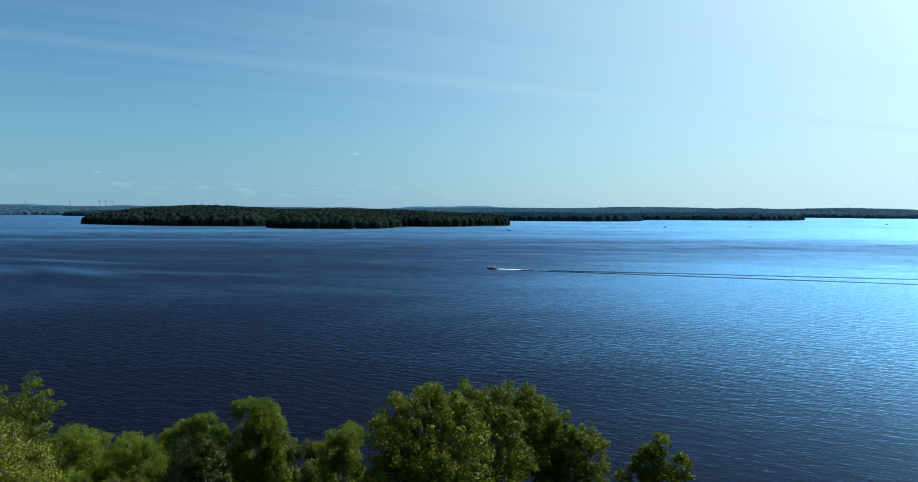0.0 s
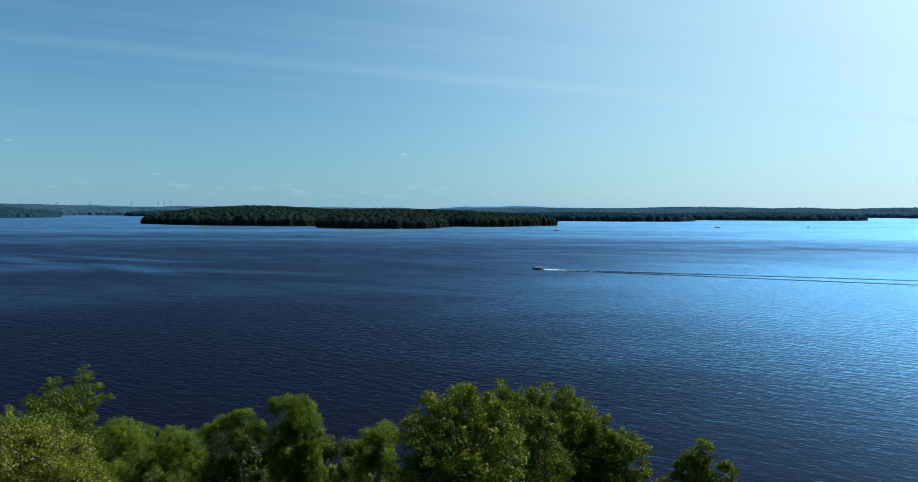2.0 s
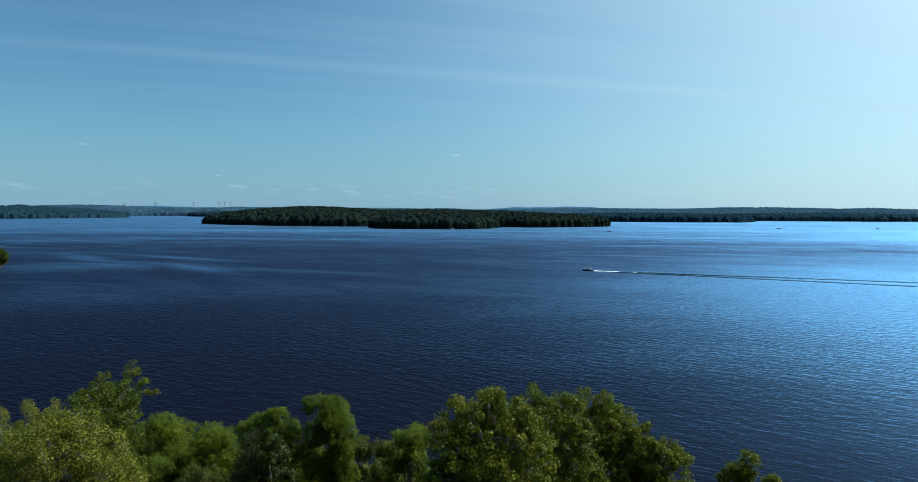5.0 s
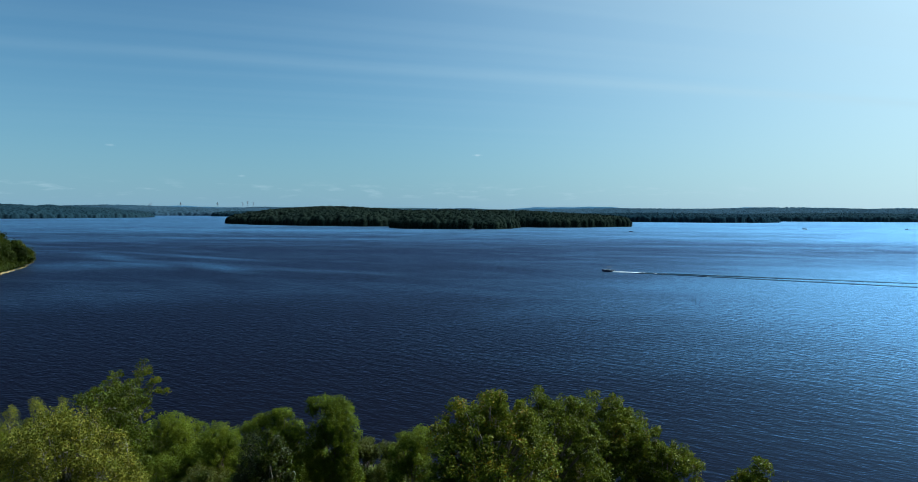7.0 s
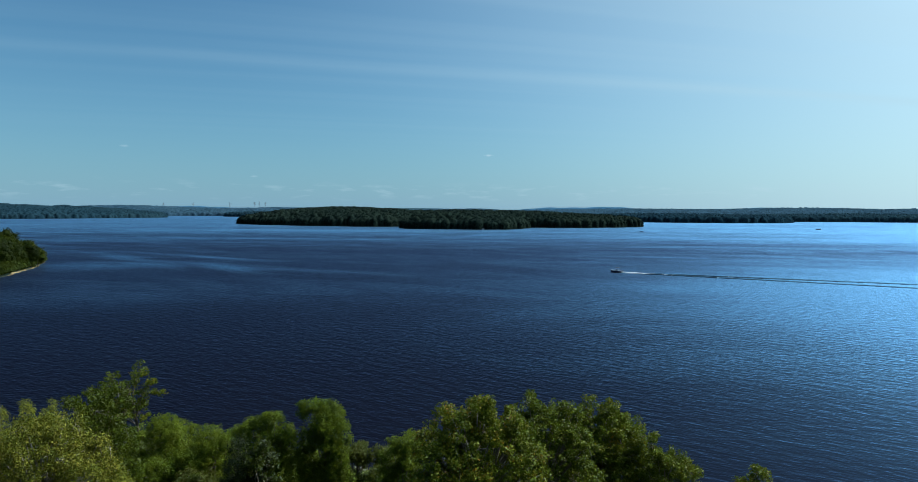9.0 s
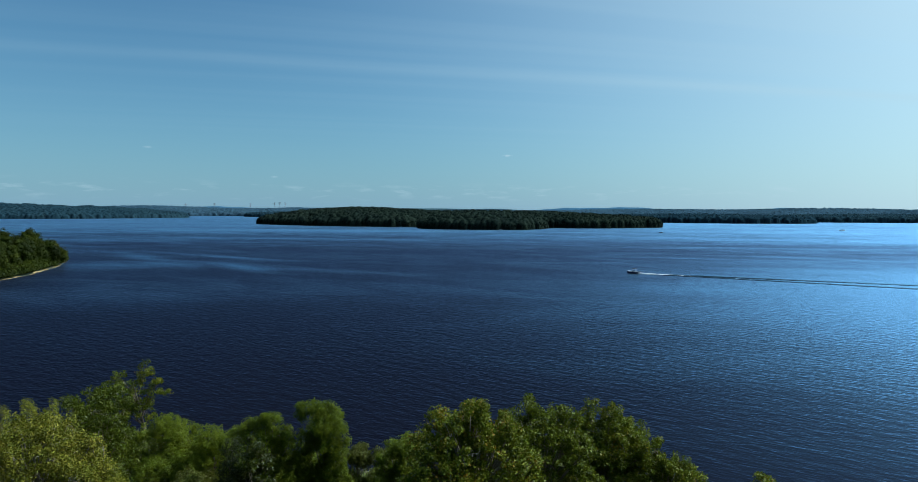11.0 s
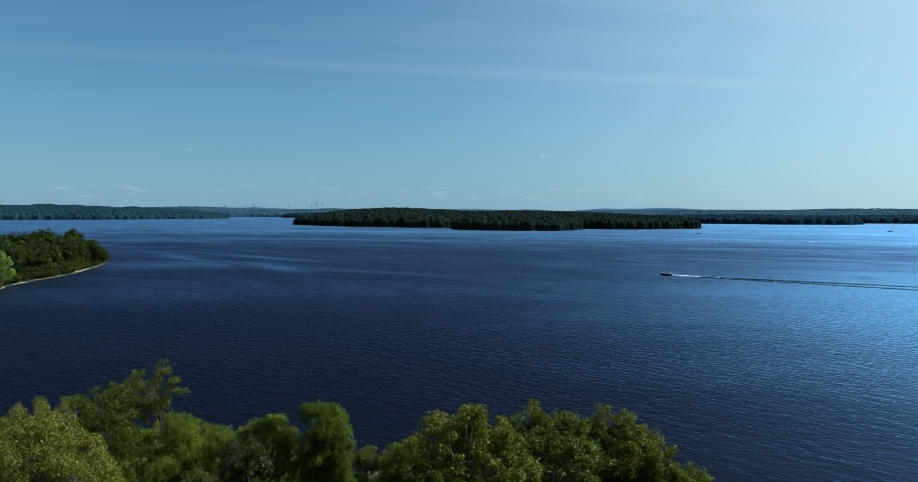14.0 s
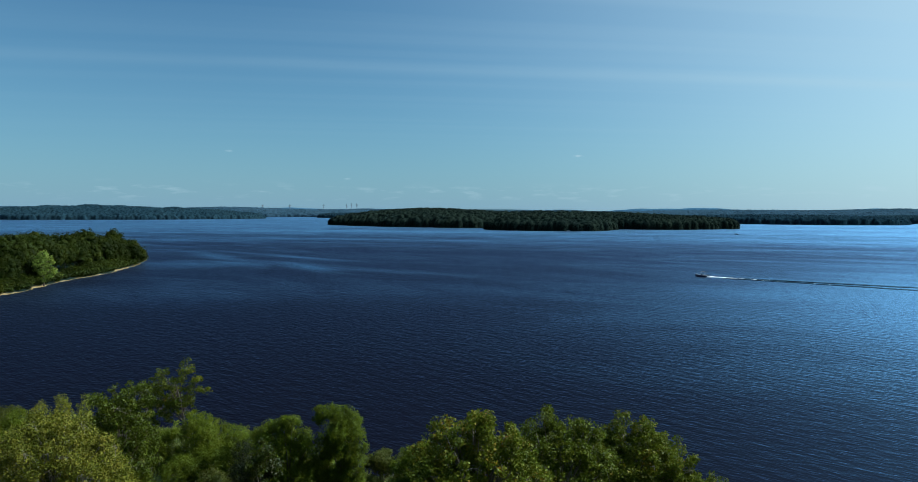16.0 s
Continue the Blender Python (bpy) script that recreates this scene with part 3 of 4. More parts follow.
def dome_lobes(rng, cx, cy, cz, rx, ry, rz, count, size, low=-0.55):
    """Lobes spread over a dome-shaped crown, with a filling in the middle."""
    out = []
    for i in range(count):
        h = 1 - (i + 0.5) / count * (1 - low)
        a = i * 2.39996 + rng.uniform(-0.5, 0.5)
        q = math.sqrt(max(0, 1 - h * h))
        r = size * rng.uniform(0.7, 1.3)
        k = rng.uniform(0.88, 1.06)
        out.append((cx + (rx - r) * q * math.cos(a) * k, cy + (ry - r) * q * math.sin(a) * k, cz + (rz - r) * h * k, r, rng.uniform(0.9, 1.35)))
    return out


def branches(rng, base, lobes, clumps, thick, bark, twig_share=0.25, fork=0.35, lean=(0, 0)):
    """A tapered trunk with a limb to every lobe and twigs out to some of the clumps."""
    lob = np.array(lobes)[:, :3]
    mid = lob.mean(0)
    base = np.array(base, float)
    top = np.array([mid[0], mid[1], base[2] + (lob[:, 2].max() - base[2]) * 0.8])
    s = Solid()
    ts = np.linspace(0, 1, 7)
    spine = [base + (top - base) * t + np.array([math.sin(3 * t) * 0.12 + lean[0] * t * (1 - t), math.cos(2.3 * t) * 0.12 - 0.12 + lean[1] * t * (1 - t), 0]) for t in ts]
    spine[0] = spine[0] - np.array([0, 0, 0.35])
    s.tube(spine, [thick * (1.35 - 0.55 * min(1, t * 4)) * (1 - 0.72 * t) for t in ts], 8)
    for q in lob:
        t0 = min(0.92, max(fork * 0.7, fork + 0.5 * (q[2] - mid[2]) / max(0.5, top[2] - base[2]) + rng.uniform(-0.08, 0.08)))
        a = base + (top - base) * t0
        m = a * 0.5 + q * 0.5 + np.array([0, 0, 0.12 * np.linalg.norm(q - a)]) + rng.normal(size=3) * 0.12
        r = thick * (1 - 0.72 * t0) * 0.42
        s.tube([a, a * 0.6 + m * 0.4, m, m * 0.4 + q * 0.6, q], [r, r * 0.85, r * 0.62, r * 0.42, r * 0.2], 5)
    for c in clumps[rng.uniform(size=len(clumps)) < twig_share]:
        q = lob[np.argmin(((lob - c) ** 2).sum(-1))]
        m = (q + c) / 2 + rng.normal(size=3) * 0.1
        s.tube([q, m, c], [thick * 0.09, thick * 0.06, thick * 0.03], 4)
    return s.mesh("trunk", bark, True)


def tree(name, label, category, x, y, lobes, leaf_mat, clumps, leaves, clump_r, length, width, droop=0.0, thick=0.22, bark=None, seed=1, group="", twig_share=0.25, fork=0.35, up=0.6, base=None, lean=(0, 0), reach=1.08, rough=0.55, out=0.4, core=0.0):
    """A tree at its place: a root that carries trunk and crown."""
    rng = np.random.RandomState(seed)
    bx, by = base or (x, y)
    zb = float(height(bx, by))
    root = tagged(new(name), label, category, group)
    root.location = (bx, by, zb)
    lob = [(a - bx, b - by, c - zb, r, s) for a, b, c, r, s in lobes]
    q, cl = crown(rng, lob, clumps, leaves, clump_r, length, width, droop, up, reach, rough, out)
    part("trunk", branches(rng, (0, 0, 0), lob, cl, thick, bark or BARK, twig_share, fork, lean), root)
    part("crown", foliage_mesh(rng, lob, q, leaf_mat, core), root)
    return root


def dome_tree(name, label, category, x, y, top, rx, ry, rz, count, size, leaf_mat, seed=1, spikes=0, **kw):
    rng = np.random.RandomState(seed + 100)
    lob = dome_lobes(rng, x, y, top - rz, rx, ry, rz, count, size)
    for i in range(spikes):
        a, k = rng.uniform(0, 6.28), math.sqrt(rng.uniform(0, 0.75))
        dx, dy = rx * k * math.cos(a), ry * k * math.sin(a)
        zt = top - rz + rz * math.sqrt(max(0.02, 1 - k * k))
        r = rng.uniform(0.32, 0.52)
        lob.append((x + dx, y + dy, zt + rng.uniform(-0.7, 0.35), r, rng.uniform(1.4, 2.2)))
    return tree(name, label, category, x, y, lob, leaf_mat, seed=seed, **kw)


NEAR = "trees on the near bank"
# the wide crown over the bank, and its neighbours
dome_tree("broadleaf_tree", "wide broadleaf tree with green leaves and upright shoots", "tree", -2.5, 48.0, 16.3, 5.3, 5.2, 8.0, 34, 1.6, BROAD, seed=11, spikes=60,
          clumps=980, leaves=88, clump_r=0.52, length=0.195, width=0.13, thick=0.40, group=NEAR, rough=1.3, reach=1.25)
dome_tree("broadleaf_tree", "broadleaf tree with rust leaves among the green", "tree", 1.5, 56.0, 14.35, 4.8, 4.4, 7.0, 28, 1.45, BROAD, seed=14, spikes=44,
          clumps=720, leaves=76, clump_r=0.52, length=0.20, width=0.135, thick=0.32, group=NEAR, rough=1.3, reach=1.25)
dome_tree("broadleaf_tree", "broadleaf tree with green and rust leaves by the water", "tree", 6.3, 66.3, 11.2, 5.6, 4.2, 5.6, 28, 1.45, BROAD, seed=12, spikes=30,
          clumps=820, leaves=66, clump_r=0.54, length=0.225, width=0.15, thick=0.28, group=NEAR, rough=1.3, reach=1.25)
dome_tree("broadleaf_tree", "low broadleaf tree at the water's edge", "tree", 11.7, 64.2, 8.5, 3.1, 3.0, 4.0, 15, 1.1, BROAD, seed=15, spikes=10,
          clumps=270, leaves=64, clump_r=0.50, length=0.21, width=0.14, thick=0.2, group=NEAR, rough=1.3, reach=1.25)
tree("broadleaf_tree", "small broadleaf tree with sparse green crown", "tree", 18.0, 57.6,
     [(18.0, 57.6, 9.5, 0.62, 1.1), (17.2, 57.6, 8.5, 0.8, 1.1), (16.7, 57.8, 7.3, 1.0, 1.1), (18.4, 57.4, 7.9, 0.7, 1.1), (19.7, 57.6, 7.9, 0.5, 1.1), (20.3, 57.7, 7.2, 0.55, 1.0),
      (15.3, 57.8, 6.5, 0.6, 1.0), (14.7, 57.7, 6.0, 0.6, 1.0), (18.5, 57.2, 6.0, 1.2, 1.0), (17.0, 57.2, 5.4, 1.2, 1.0), (20.2, 57.6, 5.8, 0.8, 1.0)],
     BROAD, 200, 50, 0.42, 0.22, 0.15, thick=0.18, bark=BARK_PALE, seed=13, group=NEAR, rough=1.3)
# the olive crown and its companions further along the bank
dome_tree("broadleaf_tree", "bushy olive-green tree with dry leaf tips", "tree", -31.4, 42.0, 15.5, 5.5, 5.2, 6.6, 36, 1.7, BROAD_OLIVE, seed=21, spikes=14,
          clumps=1050, leaves=84, clump_r=0.56, length=0.165, width=0.095, thick=0.34, bark=BARK_PALE, group=NEAR, twig_share=0.3, rough=1.4)
dome_tree("broadleaf_tree", "olive-green bushy tree with pale twigs", "tree", -40.5, 39.0, 13.5, 4.6, 4.6, 6.0, 24, 1.6, BROAD_OLIVE, seed=22, spikes=6,
          clumps=500, leaves=70, clump_r=0.56, length=0.18, width=0.10, thick=0.28, bark=BARK_PALE, group=NEAR, twig_share=0.3, rough=1.4)
dome_tree("broadleaf_tree", "upright tree with glossy green leaves", "tree", -35.4, 51.6, 14.7, 3.4, 3.4, 6.6, 22, 1.2, BROAD_GREEN, seed=23, spikes=16,
          clumps=460, leaves=62, clump_r=0.5, length=0.20, width=0.125, thick=0.24, group=NEAR, rough=1.3, up=0.3)
tree("broadleaf_tree", "tall sparse tree with dark bare twigs at its top", "tree", -49.5, 75.0,
     [(-49.5, 75.2, 10.0, 0.75, 1.2), (-50.5, 75.0, 8.7, 0.7, 1.3), (-48.0, 75.3, 8.0, 0.9, 0.9), (-47.2, 75.6, 7.4, 0.6, 0.9), (-49.1, 75, 7.0, 0.8, 1.0), (-51.5, 75.2, 7.6, 0.7, 1.1),
      (-53.5, 75.4, 8.7, 0.7, 1.2), (-54.5, 75.5, 7.4, 1.1, 1.2), (-52.5, 75.0, 6.0, 1.5, 1.1), (-55.7, 75.3, 5.8, 1.4, 1.1), (-49.7, 75, 5.0, 1.4, 1.0), (-52.9, 74.6, 4.3, 1.8, 0.9)],
     BROAD, 210, 38, 0.48, 0.24, 0.16, thick=0.24, rough=1.2, bark=DEADWOOD, seed=24, group=NEAR, twig_share=0.9)
dome_tree("broadleaf_tree", "narrow tree with dark glossy leaves", "tree", -19.4, 49.4, 12.4, 1.9, 1.9, 5.0, 18, 0.8, BROAD_DARK, seed=25, spikes=3,
          clumps=260, leaves=40, clump_r=0.42, length=0.20, width=0.13, thick=0.16, group=NEAR, rough=1.2)
# willows at the water's edge
def loose_lobes(rng, x, y, top, rx, rz, n):
    """Irregular rounded masses, widest above the middle."""
    out = []
    n = int(n * 1.7)
    for k in range(n):
        r = rx * rng.uniform(0.20, 0.42)
        a, q = rng.uniform(0, 6.28), math.sqrt(rng.uniform(0.05, 1))
        h = rng.uniform(-1.0, 1.0)
        w = math.sqrt(max(0.1, 1 - (h * 0.85) ** 2))
        out.append((x + (rx - r * 0.7) * q * w * math.cos(a), y + (rx - r * 0.7) * q * w * math.sin(a), top - rz + (rz - r) * h, r, rng.uniform(0.85, 1.15)))
    for k in range(4):
        r = rx * rng.uniform(0.14, 0.24)
        out.append((x + rng.uniform(-0.7, 0.7) * rx, y + rng.uniform(-0.6, 0.6) * rx, top - r * 1.5 - rng.uniform(0, 0.35) * rz, r, 1.5))
    return out


def willow(label, x, y, lobes, mat, clumps, seed, clump_r=0.36, length=0.24, width=0.075):
    return tree("willow_tree", label, "willow tree", x, y, lobes, mat, int(clumps * 1.5), 32, clump_r, length, width, droop=0.25, reach=1.2, rough=0.6, out=0.8, core=0.48, thick=0.16, seed=seed, group=NEAR, up=0.35, fork=0.25, twig_share=0.2)


def around(x, y, rows):
    return [(x + dx, y + dy, z, r, 1.0) for dx, dy, z, r in rows]


willow("tall willow with feathery yellow-green crown", -17.9, 58.4, around(-17.9, 58.4, (
    (-2.2, 0, 11.9, 0.62), (-1.1, 0.2, 12.1, 0.78), (0.1, 0, 12.1, 0.72), (0.8, 0.2, 11.5, 1.0), (1.3, 0, 10.7, 0.8), (0, 0.5, 10.8, 1.1), (0.5, -0.3, 9.3, 1.0),
    (-0.9, 0.3, 9.2, 0.9), (-1.9, 0.2, 8.2, 0.9), (-2.3, 0.3, 7.0, 1.0), (1.6, 0.2, 9.2, 0.7), (0.2, -1.0, 11.1, 0.9), (0.4, 1.1, 10.9, 0.9), (0.9, 0.1, 8.2, 0.8), (0.2, 0, 7.2, 0.9), (-0.6, 0.2, 6.2, 0.9), (0.8, -0.2, 5.9, 0.9), (0, 0, 4.7, 1.0),
    (-1.5, 0.3, 9.8, 0.75), (1.3, 0.2, 8.0, 0.8), (1.2, 0, 6.6, 0.95), (-1.5, 0, 6.4, 0.95), (-1.9, 0.4, 5.2, 0.9), (1.7, 0.2, 5.3, 0.9))), WILLOW, 600, 40)
willow("willow with loose light green crown", -23.0, 58.0, around(-23.0, 58.0, (
    (0.5, 0, 11.1, 0.55), (-0.5, 0.2, 10.7, 0.7), (-1.8, 0.1, 10.1, 0.8), (-2.9, 0, 9.2, 0.8), (1.3, 0.3, 9.7, 0.7), (2.3, 0, 9.5, 0.55), (0.1, 0.2, 9.3, 1.1), (-1.5, -0.4, 8.4, 1.1), (1.2, 0.6, 8.0, 1.0), (-1.0, 0, 6.9, 1.1), (0.6, 0.2, 6.5, 1.1), (-0.4, 0, 5.0, 1.2))), WILLOW, 420, 41)
for i, (x, y, top, rx, rz, n, mat, clumps, what) in enumerate((
        (-31.2, 62.4, 8.2, 3.5, 3.6, 13, WILLOW, 430, "round yellow-green willow on the bank"),
        (-38.4, 64.8, 8.2, 3.4, 3.8, 13, WILLOW, 430, "round bright green willow on the bank"),
        (-34.8, 61.4, 6.6, 2.8, 3.0, 9, WILLOW, 260, "low green willow bush on the bank"),
        (-27.2, 60.6, 7.2, 2.8, 3.0, 9, WILLOW, 280, "low green willow bush on the bank"),
        (-17.4, 65.2, 6.9, 1.9, 3.0, 8, WILLOW_DULL, 210, "thin dull green willow at the water's edge"),
        (-14.4, 65.0, 6.8, 1.8, 3.0, 8, WILLOW_DULL, 200, "thin dull green willow at the water's edge"),
        (-10.3, 56.8, 10.9, 2.2, 3.6, 12, WILLOW, 330, "rounded willow with a leaning dark trunk"),
        (-44.6, 61.5, 8.2, 3.4, 3.6, 11, WILLOW, 330, "green willow beside the olive trees"),
        (-34.0, 65.5, 6.4, 2.6, 2.8, 8, WILLOW, 230, "low green willow bush at the water's edge"),
        (-28.6, 65.0, 6.2, 2.6, 2.8, 8, WILLOW, 230, "low green willow bush at the water's edge"),
        (-25.2, 62.0, 6.9, 2.3, 2.8, 8, WILLOW, 220, "low green willow bush at the water's edge"),
        (-41.8, 62.4, 7.0, 2.6, 3.0, 8, WILLOW, 230, "low green willow bush at the water's edge"),
        (-13.2, 61.0, 6.2, 2.0, 2.4, 7, WILLOW_DULL, 180, "low dull green willow bush on the bank"),
        (-54.5, 59.0, 6.4, 3.0, 3.0, 8, WILLOW, 230, "green willow bush at the bank's end"),
        (-60.0, 55.5, 6.0, 3.0, 3.0, 8, WILLOW_DULL, 220, "green willow bush at the bank's end"),
        (-66.0, 64.5, 5.4, 3.2, 2.8, 8, WILLOW, 220, "green willow bush at the bank's end"),
        (-70.5, 66.5, 5.2, 3.2, 2.8, 8, WILLOW_DULL, 220, "green willow bush at the bank's end"),
        (-63.0, 60.0, 5.6, 3.2, 2.8, 8, WILLOW, 220, "green willow bush at the bank's end"),
        (-59.5, 63.5, 5.4, 3.0, 2.8, 8, WILLOW, 210, "green willow bush at the bank's end"),
        (-49.5, 64.5, 6.2, 2.8, 3.0, 8, WILLOW, 220, "green willow bush at the water's edge"),
        (-55.0, 68.5, 5.2, 2.8, 2.6, 8, WILLOW, 220, "green willow bush at the water's edge"),
        (-20.4, 61.0, 7.4, 1.6, 2.2, 7, WILLOW, 170, "young willow with bright yellow-green leaves"))):
    rng_w = np.random.RandomState(300 + i)
    willow(what, x, y, loose_lobes(rng_w, x, y, top, rx, rz, n), mat, clumps, 44 + i)
# yellow-olive young conifers behind the olive crown
for i, (x, y, top, r) in enumerate(((-44.3, 53.4, 12.7, 1.3), (-42.2, 54.0, 12.6, 1.2), (-46.8, 53.2, 12.1, 1.4))):
    lob = [(x, y, top - 0.30 - 0.62 * k, 0.42 + 0.15 * k, 0.9) for k in range(10)]
    tree("conifer", "slender yellow-olive young conifer", "conifer tree", x, y, lob, OLIVE, 240, 44, 0.34, 0.20, 0.04, droop=0.2, thick=0.14, seed=60 + i, group=NEAR, fork=0.5)


cedar_x, cedar_y = -21.4, 49.8
tree("conifer", "dark almost black cedar", "conifer tree", cedar_x, cedar_y, [(cedar_x, cedar_y, 12.1 - 0.75 * k, 0.50 + 0.19 * k, 1.1) for k in range(10)],
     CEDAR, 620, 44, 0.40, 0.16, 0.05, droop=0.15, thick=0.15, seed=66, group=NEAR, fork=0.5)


# ---- woods ----
def canopy_mesh(name, rng, box, step, cell, h0, h1, inside, mat, tufts, tuft):
    """The closed roof of a wood: domed crowns, each at its own place and height, with tufts of foliage over them."""
    table = rng.uniform(size=(4096, 4))
    gx, gy = np.arange(box[0], box[1], step), np.arange(box[2], box[3], step)
    X, Y = np.meshgrid(gx, gy, indexing="ij")
    X, Y = X + rng.uniform(-0.32, 0.32, X.shape) * step, Y + rng.uniform(-0.32, 0.32, X.shape) * step
    near = inside(X, Y, 1.5 * cell)
    x, y = X[near], Y[near]
    top = np.full(len(x), -1.0)
    ci, cj = np.floor(x / cell).astype(np.int64), np.floor(y / cell).astype(np.int64)
    for i in (-1, 0, 1):
        for j in (-1, 0, 1):
            t = table[((ci + i) * 7919 + (cj + j) * 104729) % 4096]
            px, py = (ci + i + 0.15 + 0.7 * t[:, 0]) * cell, (cj + j + 0.15 + 0.7 * t[:, 1]) * cell
            d = np.hypot(x - px, y - py) / (cell * (0.72 + 0.45 * t[:, 3]))
            h = (h0 + (h1 - h0) * t[:, 2]) * (1 - 0.42 * d ** 2.4)
            top = np.where((d < 1) & inside(px, py), np.maximum(top, h), top)
    small = cell * 0.36
    bough = np.zeros(len(x))
    ci, cj = np.floor(x / small).astype(np.int64), np.floor(y / small).astype(np.int64)
    for i in (-1, 0, 1):
        for j in (-1, 0, 1):
            t = table[((ci + i) * 6151 + (cj + j) * 98317) % 4096]
            d = np.hypot(x - (ci + i + t[:, 0]) * small, y - (cj + j + t[:, 1]) * small) / small
            bough = np.maximum(bough, (0.4 + t[:, 2]) * np.maximum(0, 1 - d * d))
    ground_z = height(x, y)
    on = top > 0
    z = np.where(on, ground_z + top - 0.8 + 0.15 * cell * bough + rng.normal(size=len(x)) * 0.16 * step, ground_z - 0.3)
    idx = np.full(X.shape, -1)
    idx[near] = np.arange(len(x))
    quad = np.stack([idx[:-1, :-1], idx[1:, :-1], idx[1:, 1:], idx[:-1, 1:]], -1).reshape(-1, 4)
    quad = quad[(quad >= 0).all(1)]
    quad = quad[on[quad].any(1)]
    tris = np.concatenate([quad[:, [0, 1, 2]], quad[:, [0, 2, 3]]])
    edge = np.unique(quad[~on[quad].all(1)])
    edge = edge[on[edge]]
    pick = np.concatenate([rng.choice(np.flatnonzero(on), tufts), rng.choice(edge, tufts // 3)])
    c = np.stack([x[pick], y[pick], z[pick] + rng.uniform(-0.5, 0.35, len(pick)) * tuft], -1)
    low = np.arange(len(pick)) >= tufts
    c[low, 2] = ground_z[pick[low]] + top[pick[low]] * rng.uniform(0.05, 1.0, low.sum())
    c[low, :2] += rng.normal(size=(low.sum(), 2)) * step * 0.6
    c[low, 1] -= rng.uniform(0, 1.2, low.sum()) * step
    q = leaf_quads(rng, c, unit(rng.normal(size=c.shape) * 0.8 + np.where(low[:, None], [[0.2, -0.9, 0.5]], [[0.1, -0.25, 1.0]])), tuft, tuft * 0.9)
    used = np.unique(tris)
    slot = np.zeros(len(x), int)
    slot[used] = np.arange(len(used))
    return mixed_mesh(name, np.stack([x, y, z], -1)[used], slot[tris], q, mat, True)


def scatter(rng, count, box, inside, gap):
    """Random places of a box that lie inside, no closer than a gap."""
    got, cells = [], set()
    x0, x1, y0, y1 = box
    for _ in range(140):
        x, y = rng.uniform(x0, x1, 4000), rng.uniform(y0, y1, 4000)
        ok = inside(x, y)
        for a, b in zip(x[ok], y[ok]):
            key = (int(a // gap), int(b // gap))
            if key not in cells:
                cells.add(key)
                got.append((a, b))
        if len(got) >= count:
            break
    return np.array(got[:count])


def woods(name, label, box, step, cell, h0, h1, mat, seed, inside, tufts, tuft):
    me = canopy_mesh(name, np.random.RandomState(seed), box, step, cell, h0, h1, inside, mat, tufts, tuft)
    tagged(new(name, me), label, "woods", kind="stuff")


# where the woods stand; pad widens the area by some metres
def on_island(x, y, pad=0.0):
    e = np.max([inland(n, x, y) for n in ISLAND], axis=0)
    return (e > -2.5 - pad) & (y < 1385 - 0.12 * x + pad)


def on_spits(x, y, pad=0.0):
    return ((inland("spit_near", x, y) > -3 - pad) & (y < 2020 - 0.25 * (x - 240) + pad)) | ((inland("spit_far", x, y) > -3 - pad) & (y < 2310 + pad))


def on_west_shore(x, y, pad=0.0):
    return ((inland("shore_west", x, y) > -3 - pad) & ((x + 2180) * 0.724 - (y - 2080) * 0.69 > -110 - pad)) | (inland("spur_west", x, y) > -3 - pad)


def on_far_shore(x, y, pad=0.0):
    e, az = far_inland(x, y), np.arctan2(x, y)
    return (e > -2 - pad) & (e < 420 + pad) & (az > -1.08) & (az < 0.72)


ISLAND = ["island_west", "island_mid", "island_front", "island_east"]
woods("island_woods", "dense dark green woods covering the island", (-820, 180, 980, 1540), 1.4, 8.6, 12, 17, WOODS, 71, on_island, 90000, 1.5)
woods("spit_woods", "dark woods on a low spit of land, tinted with haze", (-110, 1200, 1740, 2340), 2.6, 7.8, 11, 17, FAR_WOODS, 72, on_spits, 16000, 1.8)
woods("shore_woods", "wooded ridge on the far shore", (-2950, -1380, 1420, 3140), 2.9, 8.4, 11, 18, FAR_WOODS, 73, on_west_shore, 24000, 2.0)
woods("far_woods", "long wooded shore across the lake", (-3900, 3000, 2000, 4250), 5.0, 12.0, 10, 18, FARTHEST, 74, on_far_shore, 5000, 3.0)


